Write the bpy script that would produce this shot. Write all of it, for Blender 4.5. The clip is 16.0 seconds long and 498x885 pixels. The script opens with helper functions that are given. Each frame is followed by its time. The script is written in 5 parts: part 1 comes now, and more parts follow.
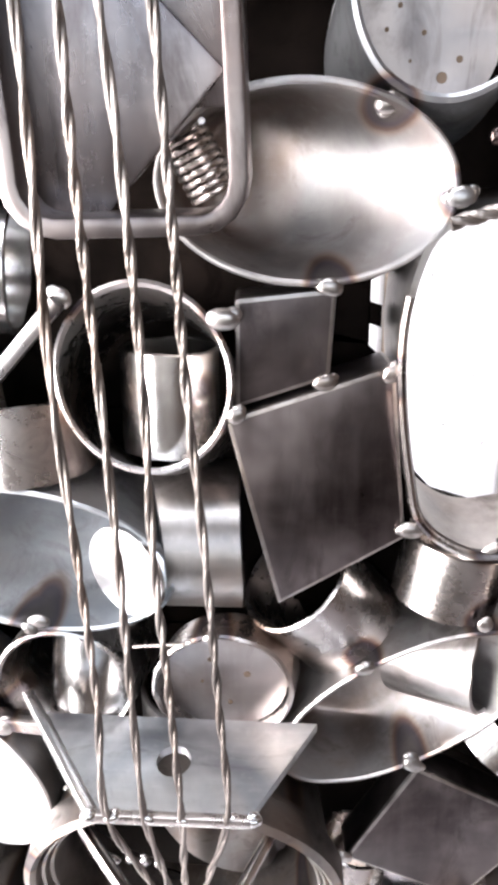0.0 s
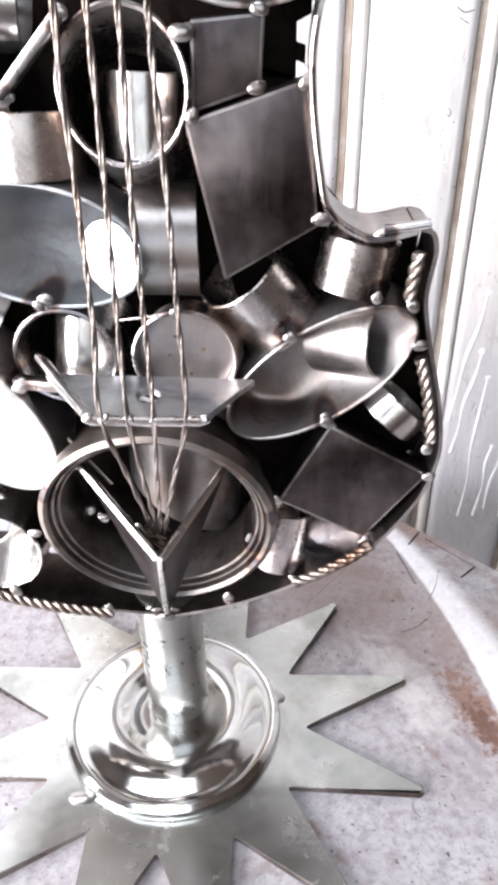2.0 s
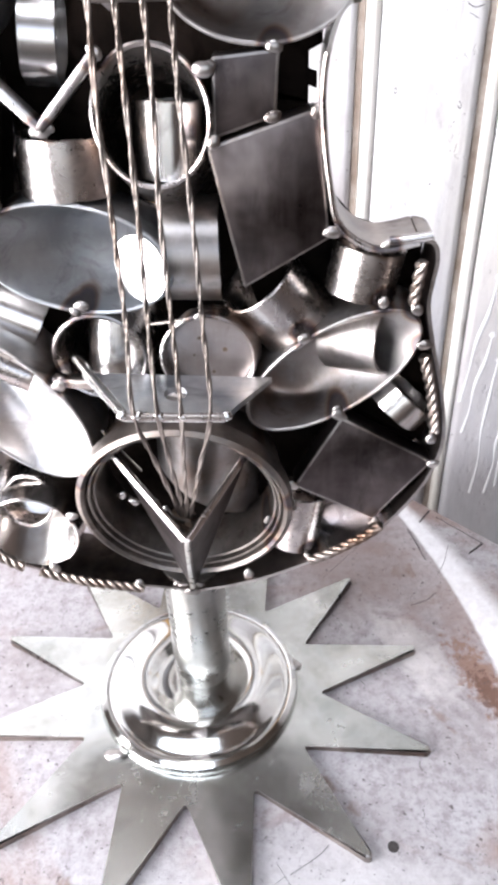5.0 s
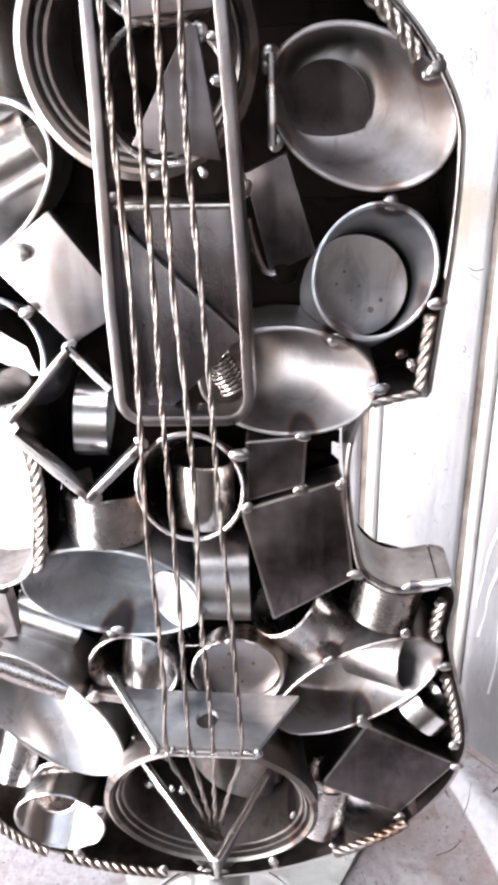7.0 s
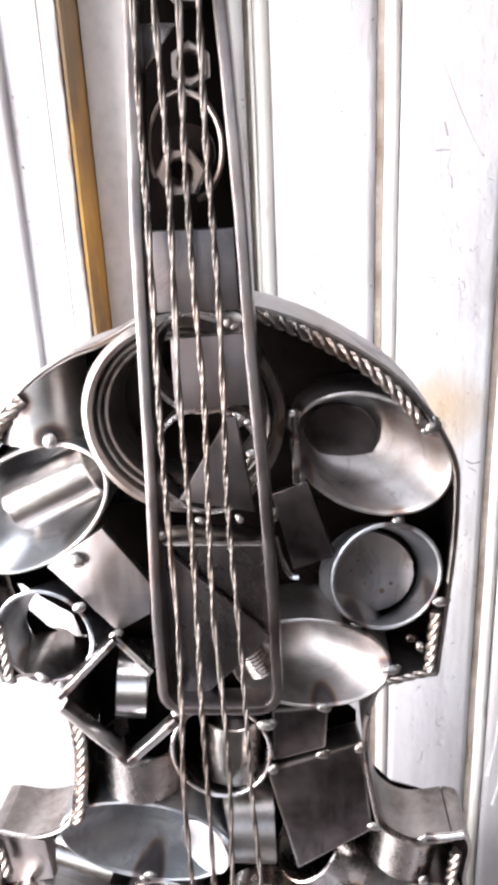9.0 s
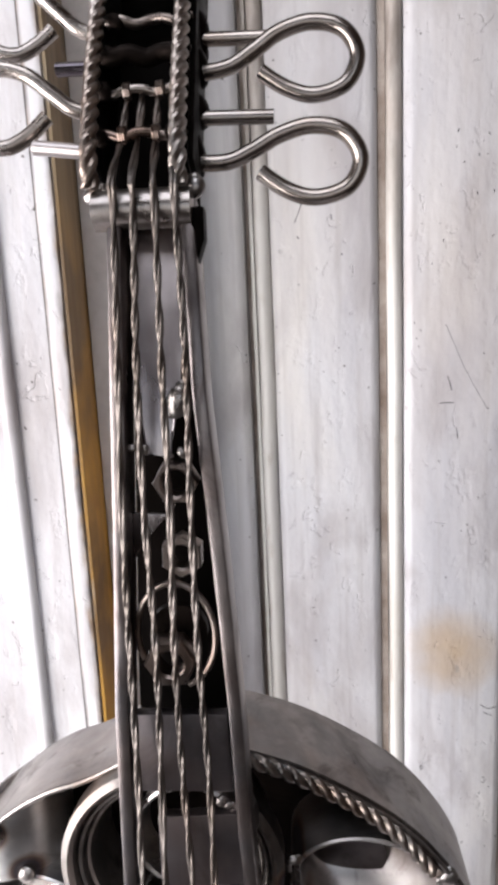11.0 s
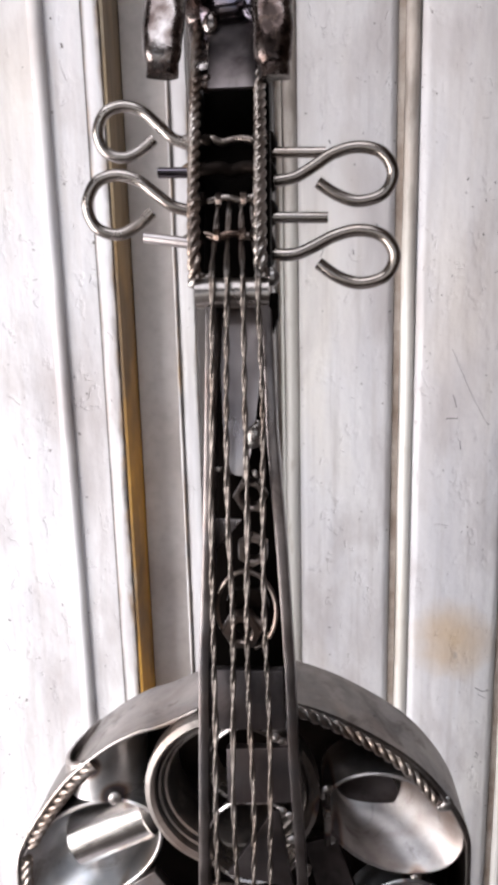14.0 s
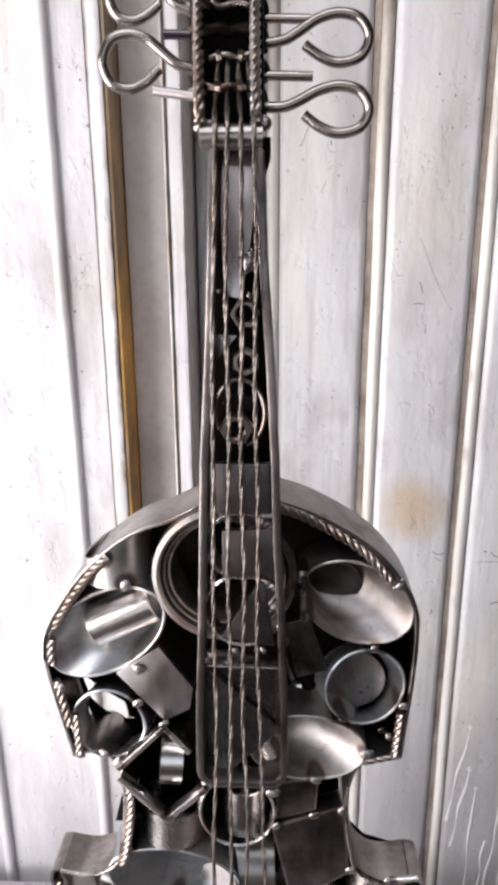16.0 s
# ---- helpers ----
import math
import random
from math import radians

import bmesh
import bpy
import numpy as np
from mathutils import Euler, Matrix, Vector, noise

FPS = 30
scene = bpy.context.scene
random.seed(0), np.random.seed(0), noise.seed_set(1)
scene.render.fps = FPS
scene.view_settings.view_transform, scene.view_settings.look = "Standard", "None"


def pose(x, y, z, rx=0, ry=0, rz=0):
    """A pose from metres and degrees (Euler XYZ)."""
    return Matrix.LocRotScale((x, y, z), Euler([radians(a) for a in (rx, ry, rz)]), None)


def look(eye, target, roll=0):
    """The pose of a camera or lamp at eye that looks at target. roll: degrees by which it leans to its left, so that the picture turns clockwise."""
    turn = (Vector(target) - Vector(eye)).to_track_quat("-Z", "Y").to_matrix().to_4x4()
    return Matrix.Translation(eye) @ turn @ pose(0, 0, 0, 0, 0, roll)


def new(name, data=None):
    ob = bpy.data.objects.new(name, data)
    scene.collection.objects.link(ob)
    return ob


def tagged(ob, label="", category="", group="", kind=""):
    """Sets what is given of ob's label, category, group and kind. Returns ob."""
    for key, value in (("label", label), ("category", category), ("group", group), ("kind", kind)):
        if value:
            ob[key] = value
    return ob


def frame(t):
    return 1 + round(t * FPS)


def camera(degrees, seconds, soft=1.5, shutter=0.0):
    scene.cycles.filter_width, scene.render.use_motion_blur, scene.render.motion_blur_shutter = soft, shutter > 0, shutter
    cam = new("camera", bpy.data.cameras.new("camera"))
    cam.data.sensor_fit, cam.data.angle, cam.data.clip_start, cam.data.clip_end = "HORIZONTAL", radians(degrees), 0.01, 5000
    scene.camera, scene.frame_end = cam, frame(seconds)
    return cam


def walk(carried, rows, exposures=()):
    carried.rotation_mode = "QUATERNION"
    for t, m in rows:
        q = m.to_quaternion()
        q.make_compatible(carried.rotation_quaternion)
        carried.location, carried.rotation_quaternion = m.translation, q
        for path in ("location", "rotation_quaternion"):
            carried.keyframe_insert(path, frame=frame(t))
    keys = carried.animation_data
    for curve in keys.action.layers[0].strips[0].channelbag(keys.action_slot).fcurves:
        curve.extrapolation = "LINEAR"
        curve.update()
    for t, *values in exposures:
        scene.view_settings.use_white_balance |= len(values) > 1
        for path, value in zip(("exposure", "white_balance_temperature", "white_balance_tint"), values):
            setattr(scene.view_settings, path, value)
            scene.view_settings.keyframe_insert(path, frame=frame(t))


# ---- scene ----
cam = camera(37.7, 16.0, soft=4.3)
PATH = [
    (0, (0.014, 0.007, 0.431), (-0.111, 1.82, -0.405), -2.0),
    (0.5, (0.014, -0.012, 0.429), (-0.082, 1.779, -0.456), -1.6),
    (1, (0.021, -0.043, 0.422), (-0.097, 1.714, -0.526), -2.0),
    (1.5, (0.03, -0.075, 0.41), (-0.077, 1.642, -0.61), -2.0),
    (2, (0.029, -0.097, 0.4), (-0.039, 1.583, -0.683), -0.8),
    (2.5, (0.025, -0.109, 0.386), (-0.026, 1.531, -0.757), -0.3),
    (3, (0.026, -0.121, 0.365), (0.014, 1.473, -0.842), -0.1),
    (3.2, (0.029, -0.129, 0.359), (0.004, 1.443, -0.878), -0.3),
    (5.5, (0.03, -0.111, 0.452), (-0.091, 1.574, -0.62), -2.1),
    (6, (0.026, -0.102, 0.477), (-0.084, 1.633, -0.511), -2.0),
    (6.5, (0.025, -0.091, 0.498), (-0.116, 1.67, -0.439), -2.6),
    (7, (0.022, -0.084, 0.522), (-0.119, 1.703, -0.365), -2.3),
    (7.5, (0.021, -0.086, 0.549), (-0.157, 1.716, -0.299), -2.3),
    (8, (0.017, -0.095, 0.573), (-0.134, 1.733, -0.225), -1.6),
    (8.2, (0.015, -0.096, 0.581), (-0.155, 1.74, -0.192), -2.5),
    (10.3, (0.017, -0.055, 0.679), (-0.094, 1.88, 0.188), -2.6),
    (10.5, (0.019, -0.049, 0.691), (-0.163, 1.884, 0.212), -2.7),
    (11, (0.021, -0.038, 0.729), (-0.135, 1.915, 0.324), -2.6),
    (11.5, (0.021, -0.042, 0.763), (-0.177, 1.915, 0.401), -2.5),
    (12, (0.018, -0.057, 0.788), (-0.139, 1.914, 0.486), -1.9),
    (12.5, (0.016, -0.062, 0.796), (-0.142, 1.913, 0.524), -2.2),
    (13, (0.009, -0.067, 0.772), (-0.13, 1.896, 0.416), -1.8),
    (13.5, (0.003, -0.087, 0.769), (-0.112, 1.875, 0.401), -1.2),
    (14, (0.005, -0.107, 0.756), (-0.155, 1.841, 0.334), -1.4),
    (14.5, (0.006, -0.136, 0.739), (-0.077, 1.806, 0.27), -0.9),
    (15, (-0.003, -0.154, 0.729), (-0.036, 1.768, 0.174), 0.7),
    (15.5, (-0.007, -0.171, 0.725), (-0.048, 1.752, 0.177), 1.0),
    (16, (-0.001, -0.177, 0.72), (-0.083, 1.73, 0.123), -0.4),
]
walk(cam, [(t, look(eye, target, roll)) for t, eye, target, roll in PATH],
     [(0.0, 1.75, 6430, 14), (0.5, 1.7, 6420, 14), (1.0, 1.62, 6390, 14.5), (1.5, 1.32, 6360, 15), (3.0, 1.22, 6370, 14), (6.5, 1.20, 6310, 15.5), (7.0, 1.32, 6310, 15.5), (8.0, 1.38, 6350, 15.5), (10.5, 0.28, 6500, 15), (12.5, 0.03, 6550, 15.5), (16.0, 0.2, 6550, 15)])

# ---------------------------------------------------------------- world, light
world = bpy.data.worlds.new("world")
scene.world = world
world.use_nodes = True
wn = world.node_tree
sky = wn.nodes.new("ShaderNodeTexSky")
sky.sky_type, sky.sun_disc = "NISHITA", False
sky.sun_elevation, sky.sun_rotation = radians(42), radians(-70)
wn.links.new(sky.outputs[0], wn.nodes["Background"].inputs[0])
wn.nodes["Background"].inputs[1].default_value = 0.12


def window_light(name, place, aim, width, height, watts, colour):
    data = bpy.data.lights.new(name, "AREA")
    data.shape, data.size, data.size_y, data.energy, data.color = "RECTANGLE", width, height, watts, colour
    ob = new(name, data)
    ob.matrix_world = look(place, aim)
    return ob


window_light("window_daylight", (-0.98, -0.55, 0.40), (0.0, -0.47, 0.38), 1.3, 1.20, 46.0, (1.0, 0.99, 0.98))
window_light("skylight_daylight", (-0.30, -0.50, 1.79), (-0.30, -0.499, 0.0), 1.0, 1.1, 11.0, (0.93, 0.97, 1.0))
# fill added behind the camera; no doorway is known there
window_light("doorway_daylight", (0.0, -1.97, 0.75), (0.0, 0.0, 0.65), 1.5, 1.2, 3.6, (0.97, 0.98, 1.0))

# ---------------------------------------------------------------- materials


class Nodes:
    def __init__(self, name):
        self.mat = bpy.data.materials.new(name)
        self.mat.use_nodes = True
        self.t = self.mat.node_tree
        self.b = self.t.nodes["Principled BSDF"]
        self.pos = self.t.nodes.new("ShaderNodeTexCoord").outputs["Object"]

    def put(self, socket, value):
        if hasattr(value, "links"):
            self.t.links.new(value, socket)
        else:
            socket.default_value = value

    def noise(self, scale, detail=4.0, stretch=(1, 1, 1), rough=0.55, distort=0.0):
        m = self.t.nodes.new("ShaderNodeMapping")
        self.t.links.new(self.pos, m.inputs["Vector"])
        m.inputs["Scale"].default_value = stretch
        n = self.t.nodes.new("ShaderNodeTexNoise")
        self.t.links.new(m.outputs[0], n.inputs["Vector"])
        n.inputs["Scale"].default_value, n.inputs["Detail"].default_value = scale, detail
        n.inputs["Roughness"].default_value, n.inputs["Distortion"].default_value = rough, distort
        return n.outputs["Fac"]

    def ramp(self, fac, *stops):
        r = self.t.nodes.new("ShaderNodeValToRGB")
        self.t.links.new(fac, r.inputs[0])
        e = r.color_ramp.elements
        while len(e) < len(stops):
            e.new(0.5)
        for k, (p, c) in zip(e, stops):
            k.position, k.color = p, (c if len(c) == 4 else (*c, 1)) if hasattr(c, "__len__") else (c, c, c, 1)
        return r.outputs[0]

    def mix(self, fac, a, b, kind="MIX"):
        m = self.t.nodes.new("ShaderNodeMixRGB")
        m.blend_type = kind
        for s, v in zip(m.inputs, (fac, a, b)):
            self.put(s, v if hasattr(v, "links") or not hasattr(v, "__len__") else (*v, 1) if len(v) == 3 else v)
        return m.outputs[0]

    def math(self, kind, *values):
        m = self.t.nodes.new("ShaderNodeMath")
        m.operation = kind
        for s, v in zip(m.inputs, values):
            self.put(s, v)
        return m.outputs[0]

    def axes(self):
        sep = self.t.nodes.new("ShaderNodeSeparateXYZ")
        self.t.links.new(self.pos, sep.inputs[0])
        return sep.outputs

    def patch(self, x, y, long, wide, turn, rag, scale):
        """How far from the middle of a ragged oval on the bench: 0 within, 1 at its rim."""
        m = self.t.nodes.new("ShaderNodeMapping")
        m.vector_type = "TEXTURE"
        self.t.links.new(self.pos, m.inputs["Vector"])
        m.inputs["Location"].default_value = (x, y, 0)
        m.inputs["Rotation"].default_value = (0, 0, radians(turn))
        m.inputs["Scale"].default_value = (long, wide, 1)
        d = self.t.nodes.new("ShaderNodeVectorMath")
        d.operation = "LENGTH"
        self.t.links.new(m.outputs[0], d.inputs[0])
        return self.math("MULTIPLY_ADD", self.noise(scale, 8, rough=0.72, distort=0.4), rag, self.math("ADD", d.outputs["Value"], -0.5 * rag))

    def random(self):
        return self.t.nodes.new("ShaderNodeObjectInfo").outputs["Random"]

    def bump(self, height, strength, distance):
        n = self.t.nodes.new("ShaderNodeBump")
        n.inputs["Strength"].default_value, n.inputs["Distance"].default_value = strength, distance
        self.t.links.new(height, n.inputs["Height"])
        self.t.links.new(n.outputs[0], self.b.inputs["Normal"])

    def set(self, **kw):
        for k, v in kw.items():
            self.put(self.b.inputs[{"color": "Base Color", "rough": "Roughness", "metal": "Metallic"}[k]], v)
        return self.mat


# where the pieces are welded together: x, y, z and size in mm
WELDS = ((22, 184, 366, 4), (47, 188, 319, 4.5), (70, 186, 314, 3), (35, 185, 271, 4), (53.5, 187, 228, 5), (30, 182, 186.5, 4), (9.5, 178.5, 212, 4), (22, 182, 151, 4),
         (12, 187, 527, 4.5), (14, 187, 503, 4), (55, 189, 481.5, 4), (71, 187, 410, 3.5), (-68, 183, 431, 4), (-68.5, 181, 364, 5), (-3.5, 183, 384, 5),
         (-82, 179, 250, 5), (-96, 186, 335, 5), (36, 189, 430.5, 4), (-82, 184, 468, 4.5), (23, 187, 390, 4), (-60, 173, 213, 4), (-27, 178, 111, 5),
         (-66, 186, 287, 4), (-76, 176, 200, 4), (40, 187, 367, 4), (-121, 186, 406, 4), (-106, 186, 406, 4), (102, 186, 199, 4), (86, 187, 284, 4), (71, 185, 288, 3.5),
         (53, 187, 411, 4.5), (-89, 178, 168, 4), (-105, 178, 129, 4.5), (-58, 180, 115, 3.5), (5, 183, 121, 4.5), (66, 186, 524, 4.5), (-99, 186, 538, 4), (-43.5, 181, 390, 4), (-83, 184, 445, 4), (-97, 184, 402, 4.5), (-1.5, 184, 357, 3.5), (-70, 186, 284, 3.5), (73, 187, 445, 4), (-87, 186, 522, 4.5), (17, 181, 164, 3.5), (40, 184, 135, 3), (75, 185, 160, 3.5), (-128, 184, 455, 3.5), (91, 187, 266, 4.5), (100, 186, 214, 4), (-12, 184, 282, 3))


def heat_group():
    """How near a point lies to the nearest weld: 1 at the weld, 0 from 12 mm on."""
    g = bpy.data.node_groups.new("weld_heat", "ShaderNodeTree")
    g.interface.new_socket("Place", in_out="INPUT", socket_type="NodeSocketVector")
    g.interface.new_socket("Heat", in_out="OUTPUT", socket_type="NodeSocketFloat")
    come, go = g.nodes.new("NodeGroupInput"), g.nodes.new("NodeGroupOutput")
    flat = g.nodes.new("ShaderNodeVectorMath")
    flat.operation = "MULTIPLY"
    flat.inputs[1].default_value = (1.0, 0.25, 1.0)
    g.links.new(come.outputs[0], flat.inputs[0])
    least = None
    for x, y, z, size in WELDS:
        d = g.nodes.new("ShaderNodeVectorMath")
        d.operation = "DISTANCE"
        d.inputs[1].default_value = (x / 1000, y / 4000, z / 1000)
        g.links.new(flat.outputs[0], d.inputs[0])
        if least is None:
            least = d.outputs["Value"]
            continue
        m = g.nodes.new("ShaderNodeMath")
        m.operation = "MINIMUM"
        g.links.new(least, m.inputs[0])
        g.links.new(d.outputs["Value"], m.inputs[1])
        least = m.outputs[0]
    r = g.nodes.new("ShaderNodeMapRange")
    r.interpolation_type = "SMOOTHSTEP"
    for k, v in zip(("From Min", "From Max", "To Min", "To Max"), (0.0015, 0.0098, 1.0, 0.0)):
        r.inputs[k].default_value = v
    g.links.new(least, r.inputs["Value"])
    g.links.new(r.outputs[0], go.inputs[0])
    return g


HEAT = heat_group()


def steel(name, dark, light, rough, tint=(0.34, 0.24, 0.17), heat=0.5, grain=(1, 1, 1), bump=0.04, burn=False, wave=0.0, worn=0.6):
    n = Nodes(name)
    cloud = n.noise(26, 6, distort=0.5)
    streak = n.noise(240, 3, grain)
    base = n.mix(n.ramp(cloud, (0.34, 0.0), (0.64, 1.0)), dark, light)
    base = n.mix(n.ramp(streak, (0.4, 0.0), (0.8, 0.3)), base, tuple(min(1, c * 1.25) for c in light))
    # blued places and brown smears
    cool = n.ramp(n.noise(19, 4, distort=0.8), (0.46, 0.0), (0.66, worn))
    base = n.mix(cool, base, tuple(c * f for c, f in zip(dark, (0.92, 1.08, 1.22))))
    stain = n.ramp(n.noise(30, 3), (0.5, 0.0), (0.8, heat))
    base = n.mix(stain, base, tint)
    smear = n.ramp(n.noise(48, 7, tuple(0.3 + 0.7 * g for g in grain), rough=0.68, distort=1.1), (0.54, 0.0), (0.70, worn))
    base = n.mix(smear, base, tuple(c * f for c, f in zip(dark, (0.42, 0.37, 0.35))))
    hair = n.mix(0.5, n.noise(420, 2, (1, 1, 0.04)), n.noise(380, 2, (0.05, 1, 1)))
    base = n.mix(n.ramp(hair, (0.56, 0.0), (0.70, 0.22 * worn)), base, tuple(min(1, c * 1.45) for c in light))
    if burn:
        near = n.t.nodes.new("ShaderNodeGroup")
        near.node_tree = HEAT
        n.t.links.new(n.pos, near.inputs[0])
        hot = n.mix(n.ramp(cloud, (0.3, 0.0), (0.7, 0.35)), near.outputs[0], (0.0, 0.0, 0.0))
        base = n.mix(n.ramp(hot, (0.12, 0.0), (0.40, 0.85), (0.8, 0.95)), base, n.ramp(hot, (0.15, (0.40, 0.27, 0.17)), (0.36, (0.17, 0.095, 0.065)), (0.55, (0.075, 0.062, 0.075)), (0.75, (0.13, 0.115, 0.11))))
    shade = n.ramp(n.random(), (0.0, 0.82), (1.0, 1.12))
    base = n.mix(1.0, base, shade, "MULTIPLY")
    r = n.ramp(n.mix(0.35, cloud, streak), (0.3, rough * 0.78), (0.7, rough * 1.25))
    r = n.mix(smear, r, tuple([min(1.0, rough * 1.7)] * 3))
    n.bump(n.mix(0.5, streak, n.noise(90, 5)), bump, 0.0006)
    if wave:
        # slow dents of hand-worked sheet
        low = n.t.nodes.new("ShaderNodeBump")
        low.inputs["Strength"].default_value, low.inputs["Distance"].default_value = wave, 0.004
        n.t.links.new(n.noise(17, 2), low.inputs["Height"])
        fine = n.b.inputs["Normal"].links[0].from_node
        n.t.links.new(low.outputs[0], fine.inputs["Normal"])
    return n.set(color=base, rough=r, metal=1.0)


STEEL = steel("pipe_steel", (0.36, 0.325, 0.305), (0.57, 0.53, 0.505), 0.27, tint=(0.27, 0.17, 0.11), heat=0.7, burn=True, bump=0.07, wave=0.08)
SATIN = steel("satin_pipe_steel", (0.40, 0.38, 0.37), (0.60, 0.585, 0.575), 0.36, tint=(0.30, 0.20, 0.13), heat=0.6, burn=True, bump=0.08, wave=0.12)
DISHM = steel("blued_dish_steel", (0.25, 0.215, 0.20), (0.50, 0.485, 0.475), 0.42, tint=(0.22, 0.13, 0.085), heat=0.8, burn=True, wave=0.2)
COOL = steel("grey_pipe_steel", (0.34, 0.345, 0.355), (0.50, 0.51, 0.52), 0.42, tint=(0.16, 0.13, 0.12), heat=0.4, burn=True)
ROPE = steel("twisted_bar_steel", (0.2, 0.16, 0.135), (0.48, 0.425, 0.385), 0.34, tint=(0.22, 0.12, 0.07), heat=0.8)
BRIGHT = steel("bright_steel", (0.52, 0.495, 0.475), (0.72, 0.695, 0.675), 0.22, heat=0.3, burn=True, wave=0.08, worn=0.35)
PLATE = steel("dark_plate_steel", (0.042, 0.033, 0.032), (0.125, 0.105, 0.103), 0.34, tint=(0.27, 0.235, 0.23), heat=0.75, grain=(1, 1, 0.12), bump=0.12, wave=0.3)
PINK = steel("sheet_steel", (0.135, 0.118, 0.119), (0.29, 0.262, 0.262), 0.27, tint=(0.20, 0.135, 0.11), heat=0.3, grain=(1, 1, 0.1), burn=True)
FRET = steel("fret_sheet_steel", (0.085, 0.073, 0.073), (0.20, 0.177, 0.177), 0.36, tint=(0.14, 0.09, 0.07), heat=0.5, grain=(1, 1, 0.1), burn=True)
NUT = steel("rusty_nut_steel", (0.115, 0.09, 0.078), (0.33, 0.28, 0.25), 0.3, tint=(0.17, 0.09, 0.055), heat=0.8, bump=0.2)
FLANGE = steel("turned_flange_steel", (0.13, 0.11, 0.098), (0.33, 0.295, 0.27), 0.44, tint=(0.20, 0.125, 0.085), heat=0.7, burn=True, bump=0.08)
BAR = steel("polished_nut_bar", (0.26, 0.23, 0.212), (0.48, 0.445, 0.42), 0.31, tint=(0.20, 0.12, 0.08), heat=0.4, worn=0.4)
SCALE_SHADE = steel("scale_and_shade_steel", (0.005, 0.004, 0.0035), (0.018, 0.013, 0.011), 0.55, heat=0.0, bump=0.2)
RIB = steel("rib_sheet", (0.15, 0.13, 0.12), (0.44, 0.41, 0.39), 0.33, tint=(0.20, 0.13, 0.09), heat=0.7)
WELD = steel("weld_metal", (0.20, 0.175, 0.16), (0.54, 0.51, 0.485), 0.31, tint=(0.16, 0.10, 0.07), heat=0.7, bump=0.5, worn=0.6)
WIRE = steel("string_wire", (0.1, 0.083, 0.072), (0.235, 0.207, 0.19), 0.46, tint=(0.22, 0.13, 0.08), heat=0.4, worn=0.4)
INNER = steel("shaded_inner_sheet", (0.044, 0.031, 0.026), (0.14, 0.117, 0.11), 0.36, heat=0.3, wave=0.15)
SHEET = steel("pale_sheet_steel", (0.25, 0.22, 0.212), (0.44, 0.4, 0.39), 0.36, tint=(0.22, 0.15, 0.115), heat=0.5, grain=(1, 1, 0.1))
STRIP = steel("torn_strip_steel", (0.36, 0.315, 0.31), (0.56, 0.505, 0.495), 0.32, tint=(0.14, 0.085, 0.06), heat=0.6, grain=(1, 1, 0.1))
UBAR = steel("drawn_bar_steel", (0.125, 0.107, 0.103), (0.235, 0.208, 0.2), 0.33, tint=(0.14, 0.09, 0.07), heat=0.6, grain=(1, 1, 0.3), bump=0.35, wave=0.15)
# near-black for hollow neck and pegbox: their inner shade put into the colour
SHADE_BLACK = steel("shade_black_steel", (0.0015, 0.0012, 0.001), (0.006, 0.0045, 0.004), 0.6, heat=0.0, bump=0.2)
SPOT = steel("burnt_spot", (0.10, 0.07, 0.05), (0.22, 0.16, 0.12), 0.5, heat=0.5)
BRIDGE = steel("brushed_bridge_steel", (0.33, 0.345, 0.36), (0.72, 0.73, 0.725), 0.38, tint=(0.17, 0.16, 0.185), heat=0.95, grain=(0.10, 1, 1), bump=0.16, wave=0.15, worn=0.7)
BLUED = steel("blued_steel", (0.06, 0.055, 0.07), (0.14, 0.12, 0.13), 0.16, heat=0.5)
ROD = steel("peg_rod", (0.25, 0.21, 0.185), (0.46, 0.41, 0.375), 0.24, heat=0.5, grain=(0.15, 1, 1), worn=0.4)
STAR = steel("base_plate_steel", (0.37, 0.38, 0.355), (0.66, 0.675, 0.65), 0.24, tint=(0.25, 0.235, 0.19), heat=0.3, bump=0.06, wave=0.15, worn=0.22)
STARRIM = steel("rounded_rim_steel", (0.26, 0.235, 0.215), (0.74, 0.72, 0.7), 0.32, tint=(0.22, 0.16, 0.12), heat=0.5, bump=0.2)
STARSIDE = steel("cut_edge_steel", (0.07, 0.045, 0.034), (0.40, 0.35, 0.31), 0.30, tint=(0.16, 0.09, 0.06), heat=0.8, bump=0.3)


def forged():
    n = Nodes("forged_steel")
    big, small = n.noise(75, 3), n.noise(260, 5)
    c = n.ramp(big, (0.36, (0.025, 0.018, 0.016)), (0.46, (0.085, 0.062, 0.056)), (0.56, (0.19, 0.16, 0.15)), (0.78, (0.46, 0.43, 0.42)))
    c = n.mix(n.ramp(small, (0.5, 0.0), (0.75, 0.6)), c, (0.10, 0.07, 0.055))
    n.bump(n.mix(0.2, big, small), 0.3, 0.0025)
    return n.set(color=c, rough=n.ramp(small, (0.3, 0.16), (0.7, 0.34)), metal=1.0)


HORN = forged()
CHROME = steel("polished_chrome", (0.66, 0.67, 0.645), (0.78, 0.785, 0.76), 0.1, heat=0.05, bump=0.01, worn=0.08)
POST = steel("polished_tube_steel", (0.4, 0.39, 0.365), (0.55, 0.54, 0.51), 0.29, heat=0.25, bump=0.03, worn=0.2)


